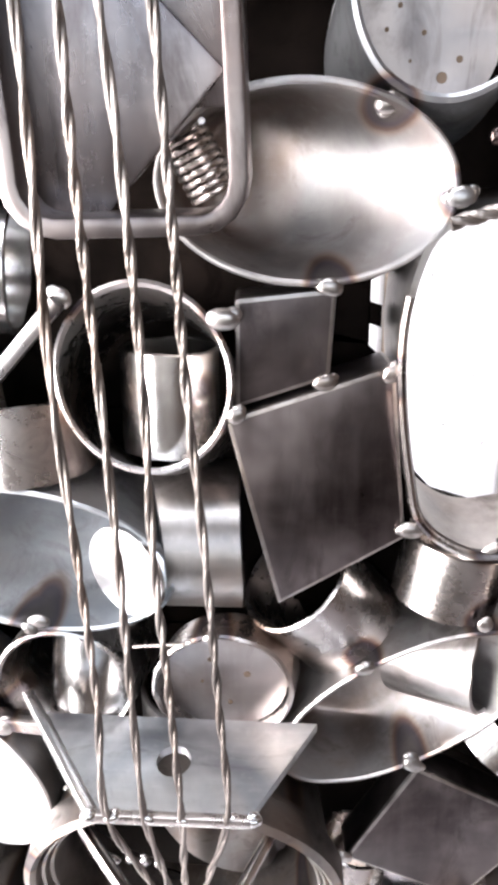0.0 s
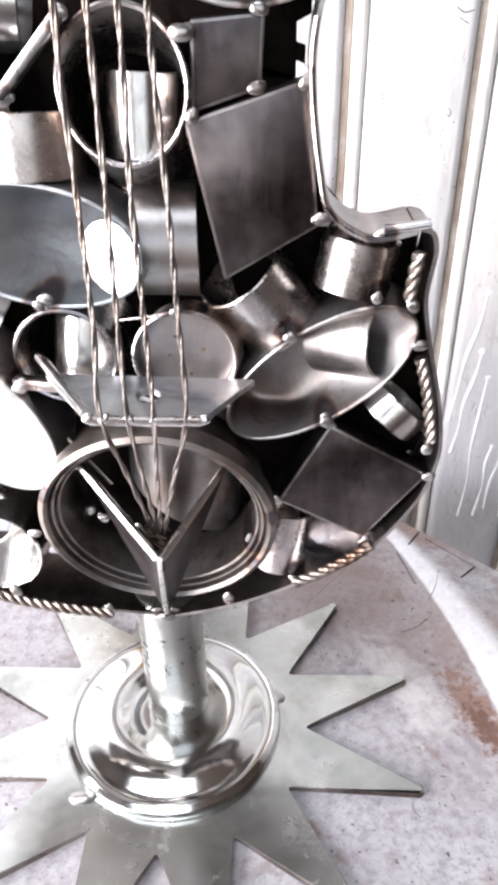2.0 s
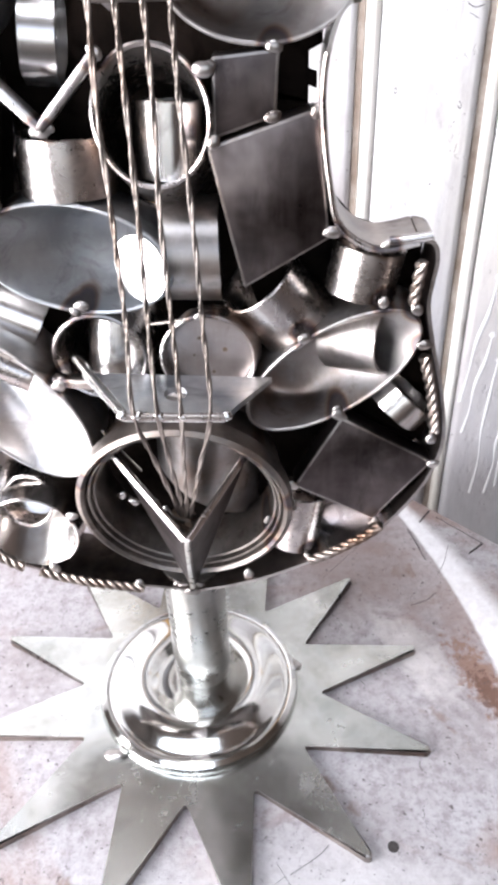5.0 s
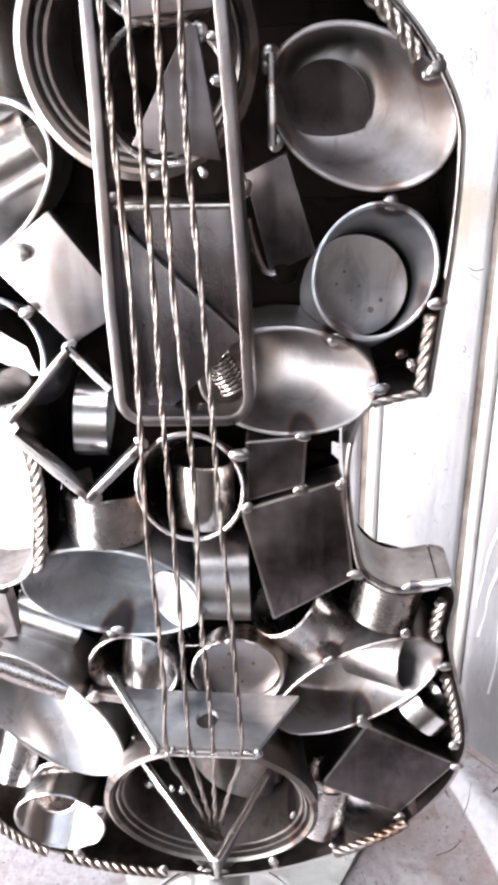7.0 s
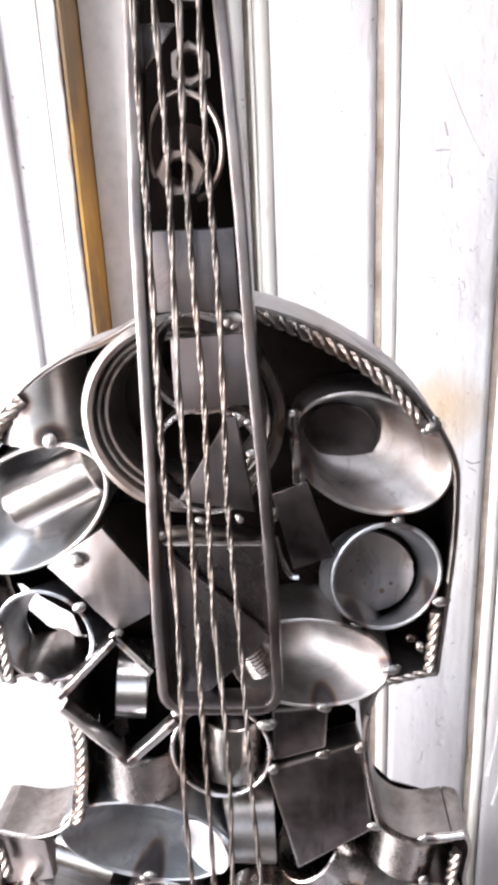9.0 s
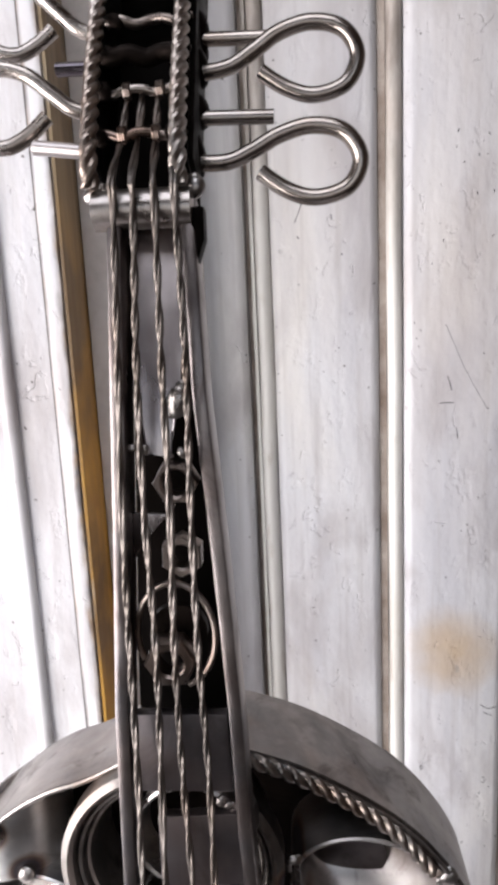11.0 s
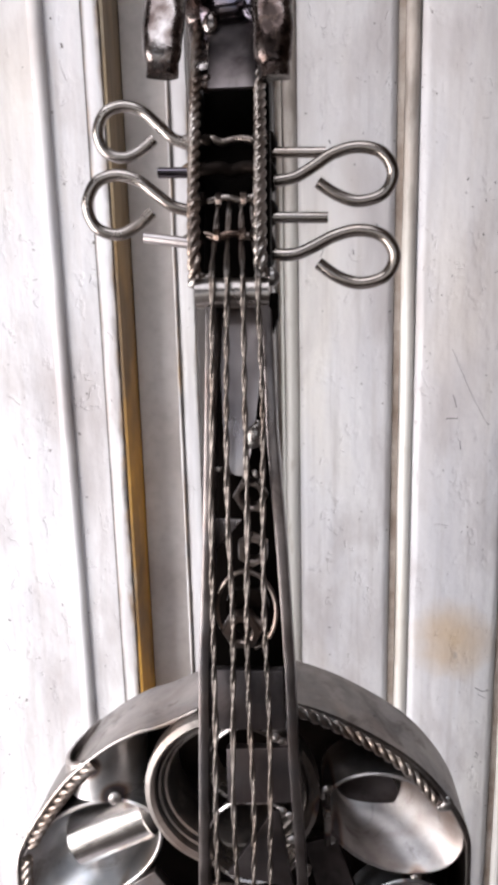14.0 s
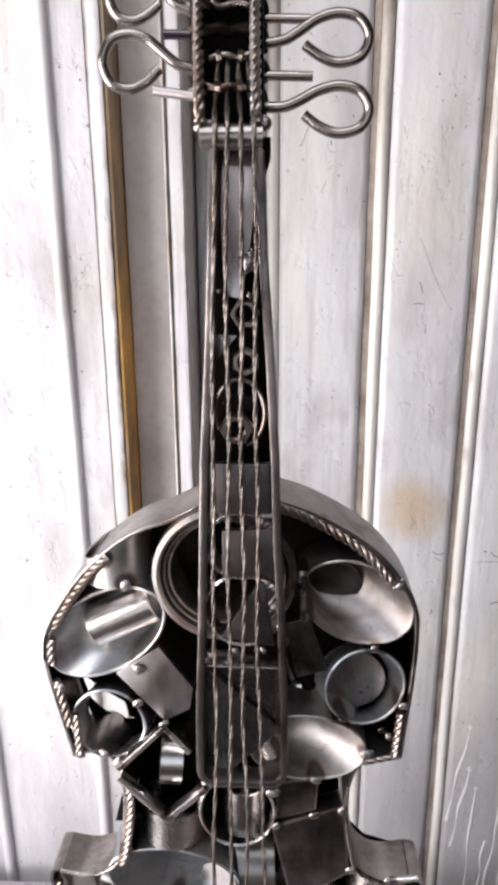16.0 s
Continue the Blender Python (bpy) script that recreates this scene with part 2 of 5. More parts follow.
def white_paint(name, shade=1.0, chipped=()):
    n = Nodes(name)
    cloud = n.noise(6, 6, (1, 1, 0.35))
    tone = lambda *c: tuple(v * shade for v in c)
    c = n.ramp(cloud, (0.30, tone(0.46, 0.44, 0.445)), (0.45, tone(0.59, 0.575, 0.585)), (0.56, tone(0.66, 0.655, 0.665)), (0.72, tone(0.69, 0.66, 0.62)))
    brush = n.noise(30, 6, (1, 1, 0.18), distort=0.4)
    c = n.mix(n.ramp(brush, (0.44, 0.0), (0.68, 0.6)), c, tone(0.46, 0.46, 0.49))
    hair = n.noise(150, 4, (1, 1, 0.045))
    c = n.mix(n.ramp(hair, (0.52, 0.0), (0.72, 0.45)), c, tone(0.40, 0.375, 0.37))
    grime = n.ramp(n.noise(15, 7, (1, 1, 0.45), distort=0.5), (0.49, 0.0), (0.69, 0.74))
    c = n.mix(grime, c, tone(0.35, 0.315, 0.31))
    cream = n.ramp(n.noise(9, 4, (1, 1, 0.3)), (0.53, 0.0), (0.70, 0.3))
    c = n.mix(cream, c, tone(0.66, 0.58, 0.47))
    # one rusty bloom on the boards
    near = n.t.nodes.new("ShaderNodeVectorMath")
    near.operation = "DISTANCE"
    n.t.links.new(n.pos, near.inputs[0])
    near.inputs[1].default_value = (0.160, 0.535, 0.427)
    wavy = n.t.nodes.new("ShaderNodeMath")
    wavy.operation = "MULTIPLY_ADD"
    n.t.links.new(n.noise(40, 4), wavy.inputs[0])
    wavy.inputs[1].default_value = 0.03
    n.t.links.new(near.outputs["Value"], wavy.inputs[2])
    c = n.mix(n.ramp(wavy.outputs[0], (0.014, 0.78), (0.034, 0.5), (0.060, 0.0)), c, (0.47, 0.31, 0.14))
    rust = n.ramp(n.noise(5.5, 5, distort=0.3), (0.66, 0.0), (0.82, 0.35))
    c = n.mix(rust, c, (0.46, 0.36, 0.24))
    # greyer stretch low on the boards; high up scuffs and the weaker light, both put into the colour
    ragged = n.noise(13, 7, (1, 1, 0.6), rough=0.65, distort=0.6)
    low = n.math("MULTIPLY_ADD", ragged, 0.24, n.axes()[2])
    c = n.mix(n.ramp(low, (0.22, 0.6), (0.36, 0.0)), c, tone(0.36, 0.345, 0.36))
    high = n.math("MULTIPLY_ADD", ragged, 0.5, n.axes()[2])
    c = n.mix(n.ramp(n.math("MULTIPLY", high, 0.5), (0.46, 0.0), (0.62, 0.5 if shade < 1.05 else 0.1)), c, tone(0.44, 0.41, 0.405))
    specks = n.ramp(n.noise(170, 2), (0.72, 0.0), (0.74, 0.9))
    c = n.mix(specks, c, (0.10, 0.085, 0.08))
    worn = n.noise(70, 6, (1, 1, 0.6))
    c = n.mix(n.ramp(worn, (0.72, 0.0), (0.735, 0.5)), c, (0.30, 0.28, 0.27))
    # bare wood along the edges that get knocked
    part_x = n.t.nodes.new("ShaderNodeSeparateXYZ")
    n.t.links.new(n.pos, part_x.inputs[0])
    for at, wide in chipped:
        gap = n.t.nodes.new("ShaderNodeMath")
        gap.operation = "SUBTRACT"
        n.t.links.new(part_x.outputs[0], gap.inputs[0])
        gap.inputs[1].default_value = at
        off = n.t.nodes.new("ShaderNodeMath")
        off.operation = "ABSOLUTE"
        n.t.links.new(gap.outputs[0], off.inputs[0])
        rag = n.t.nodes.new("ShaderNodeMath")
        rag.operation = "MULTIPLY_ADD"
        n.t.links.new(n.noise(45, 7, (1, 1, 0.35)), rag.inputs[0])
        rag.inputs[1].default_value = wide * 9
        n.t.links.new(off.outputs[0], rag.inputs[2])
        c = n.mix(n.ramp(rag.outputs[0], (wide * 4.3, 1.0), (wide * 4.6, 0.0)), c, n.ramp(worn, (0.4, (0.05, 0.035, 0.03)), (0.6, (0.24, 0.14, 0.06))))
    dents = n.mix(0.35, n.noise(44, 7, (1, 1, 0.5)), brush)
    flake = n.ramp(n.noise(62, 5, (1, 1, 0.7), rough=0.6, distort=0.8), (0.64, 0.0), (0.67, 0.45))
    dents = n.mix(flake, dents, (0.0, 0.0, 0.0))
    n.bump(n.mix(n.ramp(worn, (0.60, 0.0), (0.72, 0.35)), dents, (0.0, 0.0, 0.0)), 0.6, 0.004)
    return n.set(color=c, rough=n.ramp(cloud, (0.3, 0.32), (0.7, 0.5)), metal=0.0)


PAINT = white_paint("white_board_paint")
# whiter than the boards: brighter window light on the leaf put into the colour
DOORP = white_paint("white_lit_door_paint", 1.14)
BEADP = white_paint("chipped_bead_paint", 1.1, ((-0.1256, 0.0018), (-0.1390, 0.0010)))
STRIPP = white_paint("chipped_strip_paint", 1.0, ((-0.0612, 0.0014), (-0.0742, 0.0010)))


def plain(name, dark, light, scale, rough, bump=0.2, metal=0.0, speck=None):
    n = Nodes(name)
    a, b = n.noise(scale, 6), n.noise(scale * 9, 4)
    c = n.mix(n.ramp(a, (0.3, 0.0), (0.72, 1.0)), dark, light)
    c = n.mix(n.ramp(b, (0.45, 0.0), (0.8, 0.3)), c, tuple(0.6 * v for v in dark))
    if speck:
        c = n.mix(n.ramp(n.noise(scale * 22, 3), (0.64, 0.0), (0.70, 0.8)), c, speck)
    n.bump(n.mix(0.5, a, b), bump, 0.002)
    return n.set(color=c, rough=n.ramp(b, (0.3, rough * 0.8), (0.7, min(1, rough * 1.2))), metal=metal)


def joint_paint():
    """Cream gloss paint of the mouldings, brown with old dirt high up."""
    n = Nodes("cream_joint_paint")
    a, b = n.noise(9, 6, (1, 1, 0.4)), n.noise(80, 5, (1, 1, 0.3))
    c = n.ramp(a, (0.3, (0.56, 0.525, 0.47)), (0.55, (0.70, 0.68, 0.64)), (0.72, (0.76, 0.745, 0.71)))
    c = n.mix(n.ramp(b, (0.58, 0.0), (0.72, 0.6)), c, (0.36, 0.30, 0.24))
    high = n.math("MULTIPLY_ADD", n.noise(14, 7, (1, 1, 0.4), rough=0.65), 0.4, n.axes()[2])
    c = n.mix(n.ramp(n.math("MULTIPLY", high, 0.5), (0.47, 0.0), (0.55, 0.8)), c, n.ramp(b, (0.4, (0.16, 0.12, 0.095)), (0.6, (0.36, 0.30, 0.26))))
    n.bump(n.mix(0.5, a, b), 0.25, 0.002)
    return n.set(color=c, rough=n.ramp(b, (0.3, 0.3), (0.7, 0.55)), metal=0.0)


def ochre_wood():
    n = Nodes("ochre_wood_edge")
    run, grain = n.noise(12, 6, (1, 1, 0.7), distort=0.3), n.noise(90, 5, (1, 1, 0.06))
    c = n.ramp(run, (0.36, (0.20, 0.115, 0.04)), (0.50, (0.47, 0.25, 0.045)), (0.64, (0.68, 0.38, 0.06)))
    c = n.mix(n.ramp(grain, (0.50, 0.0), (0.68, 0.5)), c, (0.20, 0.105, 0.03))
    c = n.mix(n.ramp(n.noise(24, 6, (1, 1, 0.3)), (0.60, 0.0), (0.68, 0.7)), c, (0.36, 0.32, 0.27))
    # the upper stretch is weathered grey-brown, the lower one freshly bared
    height = n.math("MULTIPLY_ADD", n.noise(9, 5, (1, 1, 0.5)), 0.22, n.axes()[2])
    c = n.mix(n.ramp(height, (0.78, 0.0), (0.92, 0.85)), c, n.ramp(grain, (0.4, (0.24, 0.20, 0.14)), (0.62, (0.12, 0.095, 0.07))))
    n.bump(grain, 0.4, 0.0015)
    return n.set(color=c, rough=0.5, metal=0.0)


OCHRE = ochre_wood()
# grey for recesses and the jamb's side: shade put into the paint colour
GREYP = plain("shaded_grey_paint", (0.42, 0.383, 0.362), (0.58, 0.545, 0.525), 14, 0.55)
DARKG = plain("dark_joint_and_shade", (0.035, 0.03, 0.028), (0.07, 0.06, 0.05), 20, 0.9)
ROOM = plain("unseen_room_plaster", (0.065, 0.047, 0.038), (0.10, 0.075, 0.062), 3, 0.85)
FLOORM = plain("unseen_dark_floor", (0.025, 0.02, 0.017), (0.05, 0.042, 0.036), 4, 0.8)
DRIP = plain("paint_run", (0.74, 0.74, 0.74), (0.84, 0.84, 0.83), 30, 0.35)
GAPB = plain("joint_dirt_and_shade", (0.20, 0.145, 0.11), (0.48, 0.42, 0.37), 26, 0.9)
CREAM = joint_paint()
MARK = plain("scratch_dirt", (0.014, 0.012, 0.012), (0.04, 0.035, 0.033), 60, 0.8)
FRAMEM = plain("plate_frame_metal", (0.24, 0.22, 0.20), (0.42, 0.39, 0.36), 40, 0.38, metal=0.7)
ENAMEL = plain("plate_enamel", (0.55, 0.58, 0.56), (0.68, 0.70, 0.67), 18, 0.35)
INK = plain("plate_black", (0.012, 0.012, 0.013), (0.03, 0.03, 0.03), 40, 0.4)


def bench_metal():
    n = Nodes("bench_sheet")
    a = n.noise(7, 6, distort=0.3)
    c = n.ramp(a, (0.32, (0.27, 0.24, 0.24)), (0.46, (0.35, 0.335, 0.345)), (0.58, (0.41, 0.405, 0.42)), (0.74, (0.47, 0.47, 0.485)))
    fine = n.noise(210, 5, rough=0.65)
    c = n.mix(n.ramp(fine, (0.40, 0.0), (0.68, 0.5)), c, (0.52, 0.51, 0.53))
    c = n.mix(n.ramp(n.noise(120, 6, rough=0.72), (0.47, 0.0), (0.62, 0.6)), c, (0.215, 0.19, 0.20))
    c = n.mix(n.ramp(n.noise(420, 3), (0.50, 0.0), (0.70, 0.5)), c, (0.17, 0.15, 0.155))
    rust = n.ramp(n.noise(8, 8, distort=0.9, rough=0.62), (0.50, 0.0), (0.64, 0.7))
    c = n.mix(rust, c, (0.25, 0.16, 0.13))
    # brown stain behind the star; before it the white glare, painted as a pale place
    c = n.mix(n.ramp(n.patch(0.085, 0.325, 0.13, 0.075, -35, 1.6, 16), (0.35, 0.62), (1.0, 0.0)), c, (0.225, 0.165, 0.150))
    c = n.mix(n.ramp(n.patch(-0.10, 0.345, 0.12, 0.05, 20, 1.6, 18), (0.35, 0.7), (1.0, 0.0)), c, (0.20, 0.14, 0.125))
    c = n.mix(n.ramp(n.patch(0.020, 0.050, 0.16, 0.05, 5, 1.7, 17), (0.35, 0.55), (1.0, 0.0)), c, (0.60, 0.60, 0.61))
    c = n.mix(n.ramp(n.patch(0.118, 0.225, 0.05, 0.022, -60, 1.8, 60), (0.3, 0.65), (1.0, 0.0)), c, (0.62, 0.60, 0.585))
    # the rubbed rusty patch beside the fold
    c = n.mix(n.ramp(n.patch(0.160, 0.210, 0.048, 0.018, -68, 3.2, 150), (0.45, 0.85), (0.85, 0.0)), c, (0.20, 0.115, 0.082))
    c = n.mix(n.ramp(n.patch(0.164, 0.195, 0.030, 0.011, -72, 4.0, 260), (0.45, 0.85), (0.8, 0.0)), c, (0.105, 0.055, 0.038))
    c = n.mix(n.ramp(n.noise(26, 9, distort=0.6), (0.62, 0.0), (0.69, 0.7)), c, (0.17, 0.105, 0.075))
    c = n.mix(n.ramp(n.noise(330, 3), (0.65, 0.0), (0.69, 0.85)), c, (0.07, 0.06, 0.06))
    c = n.mix(n.ramp(n.noise(150, 4, distort=0.4), (0.685, 0.0), (0.705, 0.85)), c, (0.06, 0.05, 0.048))
    # short curled scuffs
    curl = n.noise(42, 2, distort=3.2)
    line = n.ramp(curl, (0.492, 0.0), (0.5, 1.0), (0.508, 0.0))
    c = n.mix(n.math("MULTIPLY", line, n.ramp(n.noise(60, 2), (0.56, 0.0), (0.62, 0.75))), c, (0.085, 0.07, 0.07))
    # a pale band along the fold, fading on its outer side
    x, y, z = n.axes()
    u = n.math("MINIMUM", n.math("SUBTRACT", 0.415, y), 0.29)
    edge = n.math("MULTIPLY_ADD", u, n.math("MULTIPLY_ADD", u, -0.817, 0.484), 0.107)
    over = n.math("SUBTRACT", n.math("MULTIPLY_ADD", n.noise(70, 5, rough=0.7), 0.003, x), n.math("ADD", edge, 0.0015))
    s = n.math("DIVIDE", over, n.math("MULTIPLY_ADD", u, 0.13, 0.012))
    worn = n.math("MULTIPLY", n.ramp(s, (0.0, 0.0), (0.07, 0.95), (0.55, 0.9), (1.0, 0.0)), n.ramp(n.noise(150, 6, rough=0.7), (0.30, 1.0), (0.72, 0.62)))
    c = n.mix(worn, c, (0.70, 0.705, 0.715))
    n.bump(n.mix(0.5, fine, n.noise(45, 6)), 0.6, 0.0018)
    return n.set(color=c, rough=n.ramp(a, (0.3, 0.44), (0.7, 0.24)), metal=0.3)


BENCH = bench_metal()

# ---------------------------------------------------------------- mesh helpers


def mm(x, y, z):
    return Vector((x, y, z)) / 1000


FLAT = ("plate", "box_plate", "leaf", "fret_plate", "back_strip", "inner_strip", "front_plate", "cheek", "back_plate")


def part(name, bm, mat, parent=None, label="", smooth=True):
    bmesh.ops.recalc_face_normals(bm, faces=bm.faces)
    me = bpy.data.meshes.new(name)
    bm.to_mesh(me)
    bm.free()
    if smooth:
        me.polygons.foreach_set("use_smooth", [True] * len(me.polygons))
        me.set_sharp_from_angle(angle=radians(50 if name == "weld_bead" else 18 if name in FLAT else 38))
    me.materials.append(mat)
    ob = new(name, me)
    ob.parent = parent
    if label:
        ob["label"] = label
    return ob


def hull(bm, corners, thick, bevel=0.0009, rim=-1):
    """A flat plate with the given front corners, thick towards its back."""
    c = [Vector(p) for p in corners]
    nrm = sum((p.cross(q) for p, q in zip(c, c[1:] + c[:1])), Vector()).normalized()
    if nrm.y < 0:
        nrm = -nrm
    f = [bm.verts.new(p) for p in c]
    b = [bm.verts.new(p + nrm * thick) for p in c]
    k = len(c)
    made = [bm.faces.new(f), bm.faces.new(b[::-1])]
    made += [bm.faces.new((f[i], b[i], b[(i + 1) % k], f[(i + 1) % k])) for i in range(k)]
    if bevel:
        edges = list({e for q in made for e in q.edges})
        bmesh.ops.bevel(bm, geom=edges, offset=bevel, segments=2, affect="EDGES", profile=0.6, material=rim)
    return bm


def box(bm, lo, hi, bevel=0.001):
    lo, hi = Vector(lo), Vector(hi)
    v = bmesh.ops.create_cube(bm, size=1.0, matrix=Matrix.LocRotScale((lo + hi) / 2, None, hi - lo))["verts"]
    if bevel:
        bmesh.ops.bevel(bm, geom=list({e for q in v for e in q.link_edges}), offset=bevel, segments=2, affect="EDGES", profile=0.6)
    return bm


def smooth_path(pts, per=8, closed=False):
    p = [Vector(q) for q in pts]
    n, out = len(p), []
    for i in range(n if closed else n - 1):
        a, b, c, d = (p[(i + k) % n] if closed else p[min(max(i + k, 0), n - 1)] for k in (-1, 0, 1, 2))
        for s in range(per):
            u = s / per
            out.append(0.5 * (2 * b + (c - a) * u + (2 * a - 5 * b + 4 * c - d) * u * u + (3 * b - a - 3 * c + d) * u ** 3))
    return out if closed else out + [p[-1]]


def sweep(bm, path, profile, twist=0.0, closed=False, side=(0, 1, 0), swell=None, sway=0.0):
    """Carry a profile [(u, v)] along a path; twist in turns a metre."""
    n, rings, run = len(path), [], 0.0
    ref = Vector(side)
    for i, p in enumerate(path):
        a = path[(i - 1) % n] if closed or i else path[0]
        b = path[(i + 1) % n] if closed or i < n - 1 else path[-1]
        t = (b - a).normalized()
        u = (ref - t * ref.dot(t)).normalized()
        v = t.cross(u)
        if i:
            run += (p - path[i - 1]).length
        turn = run * twist * math.tau + sway * math.sin(run * 23 + twist) + sway * 0.7 * math.sin(run * 61 + twist * 2)
        c, s = math.cos(turn), math.sin(turn)
        f = swell(i / (n - 1)) if swell else 1.0
        rings.append([bm.verts.new(p + u * (x * c - y * s) * f + v * (x * s + y * c) * f) for x, y in profile])
    k = len(profile)
    for i in range(n if closed else n - 1):
        q, r = rings[i], rings[(i + 1) % n]
        for j in range(k):
            bm.faces.new((q[j], q[(j + 1) % k], r[(j + 1) % k], r[j]))
    if not closed:
        bm.faces.new(rings[0][::-1])
        bm.faces.new(rings[-1])
    return bm


def resample(path, step):
    out, carry = [path[0].copy()], 0.0
    for a, b in zip(path, path[1:]):
        d = (b - a).length
        while carry + d >= step and d > 1e-9:
            a = a.lerp(b, (step - carry) / d)
            out.append(a.copy())
            d = (b - a).length
            carry = 0.0
        carry += d
    return out


def disc(r, n=12, lobes=0, deep=0.0):
    return [(r * (1 + deep * math.cos(lobes * math.tau * i / n)) * math.cos(math.tau * i / n),
             r * (1 + deep * math.cos(lobes * math.tau * i / n)) * math.sin(math.tau * i / n)) for i in range(n)]


def bar_profile(w, d, r=0.0008):
    out = []
    for sx, sy, a0 in ((1, 1, 0), (-1, 1, 90), (-1, -1, 180), (1, -1, 270)):
        for a in (0, 45, 90):
            q = radians(a0 + a)
            out.append((sx * (w / 2 - r) + r * math.cos(q), sy * (d / 2 - r) + r * math.sin(q)))
    return out


def cut_pipe(bm, centre, axis, radius, cut0, cut1, wall=0.0022, seg=48):
    """A pipe between two planes (point, normal), with rounded lips."""
    c, ax = Vector(centre), Vector(axis).normalized()
    ref = Vector((0, 0, 1)) if abs(ax.z) < 0.9 else Vector((1, 0, 0))
    u = ax.cross(ref).normalized()
    v = ax.cross(u)
    loops = []
    for r, cut, push in ((radius, cut0, 0.0005), (radius - wall / 2, cut0, 0.0), (radius - wall, cut0, 0.0005), (radius - wall, cut1, -0.0005), (radius - wall / 2, cut1, 0.0), (radius, cut1, -0.0005)):
        q, nrm = Vector(cut[0]), Vector(cut[1])
        ring = []
        for i in range(seg):
            a = math.tau * i / seg
            o = c + r * (math.cos(a) * u + math.sin(a) * v)
            rag = 0.00045 * noise.noise(Vector((math.cos(a) * 2.6, math.sin(a) * 2.6, c.x * 70 + c.z * 40)))
            ring.append(bm.verts.new(o + ax * ((q - o).dot(nrm) / ax.dot(nrm) + push + rag)))
        loops.append(ring)
    between = []
    for k in range(1, 10):
        between.append([bm.verts.new(p.co.lerp(q.co, k / 10)) for p, q in zip(loops[2], loops[3])])
    loops[3:3] = between
    total = len(loops)
    for k in range(total):
        a, b = loops[k], loops[(k + 1) % total]
        for i in range(seg):
            bm.faces.new((a[i], a[(i + 1) % seg], b[(i + 1) % seg], b[i]))
    return bm


def mouth(bm, x, z, a, b, turn, way=1, y=187, depth=30, wall=1.8, lean=0.0):
    """A pipe cut so that its mouth is an ellipse in an upright plane: half axes a, b, turned by degrees; way: which end runs deep. All in mm."""
    e = Vector((math.cos(radians(turn)), 0, math.sin(radians(turn)))) * way
    cosine = min(1.0, b / a)
    ax = Vector((0, 1, 0)) * cosine + e * math.sqrt(1 - cosine * cosine)
    nrm = Vector((0, 1, lean))
    p = mm(x, y, z)
    return cut_pipe(bm, p, ax, b / 1000, (p, nrm), (p + Vector((0, depth / 1000, 0)), Vector((0, 1, 0))), wall / 1000)


def dish(bm, x, z, a, b, turn, way=1, y=187, depth=28, wall=1.8, lean=0.0, seg=72, slope=None):
    """A pipe elbow cut open: elliptical mouth, the inner wall runs down to the deep side and rounds off at the back. All in mm."""
    e, f = Vector((math.cos(radians(turn)), 0, math.sin(radians(turn)))), Vector((-math.sin(radians(turn)), 0, math.cos(radians(turn))))
    run = slope or math.sqrt(max(0.05, (a / b) ** 2 - 1))

    def at(u, v, d):
        p = Vector((x, y, z)) + e * u + f * v
        return mm(p.x, p.y + d - lean * (p.z - z), p.z)

    def floor_at(u, v):
        rim = (a - wall) * math.sqrt(max(0.0, 1 - (v / (b - wall)) ** 2))
        d = max(0.0, (rim + way * u) / run)
        d = d / (1 + (d / depth) ** 4) ** 0.25
        far = max(0.0, rim - way * u)
        return d * (1 - math.exp(-far / 2.0))

    rings = []
    for q, d in ((0, depth), (0, 0.6), (0.6, 0.0), (wall - 0.6, 0.0), (wall, 0.6)):
        rings.append([bm.verts.new(at((a - q) * math.cos(math.tau * i / seg), (b - q) * math.sin(math.tau * i / seg), d + (0.4 * noise.noise(Vector((math.cos(math.tau * i / seg) * 2.6, math.sin(math.tau * i / seg) * 2.6, x * 0.07 + z * 0.04))) if d < 1 else 0))) for i in range(seg)])
    for rho in (0.985, 0.97, 0.95, 0.92, 0.88, 0.83, 0.77, 0.7, 0.62, 0.54, 0.46, 0.38, 0.3, 0.22, 0.14, 0.07):
        ring = []
        for i in range(seg):
            u, v = (a - wall) * rho * math.cos(math.tau * i / seg), (b - wall) * rho * math.sin(math.tau * i / seg)
            ring.append(bm.verts.new(at(u, v, floor_at(u, v) + 0.6)))
        rings.append(ring)
    for p, q in zip(rings, rings[1:]):
        for i in range(seg):
            bm.faces.new((p[i], p[(i + 1) % seg], q[(i + 1) % seg], q[i]))
    bm.faces.new(rings[-1])
    bm.faces.new(rings[0][::-1])
    return bm


def short_pipe(bm, centre, axis, r, length, wall=1.7):
    ax = Vector(axis).normalized()
    p = mm(*centre)
    h = ax * length / 2000
    return cut_pipe(bm, p, ax, r / 1000, (p - h, ax), (p + h, ax), wall / 1000, 40)


def round_plate(bm, centre, normal, r, thick, seg=40, rag=0.0):
    nrm = Vector(normal).normalized()
    rot = nrm.to_track_quat("Z", "Y").to_matrix().to_4x4()
    v = bmesh.ops.create_cone(bm, cap_ends=True, segments=seg, radius1=r / 1000, radius2=r / 1000, depth=thick / 1000, matrix=Matrix.Translation(mm(*centre)) @ rot)["verts"]
    return bm


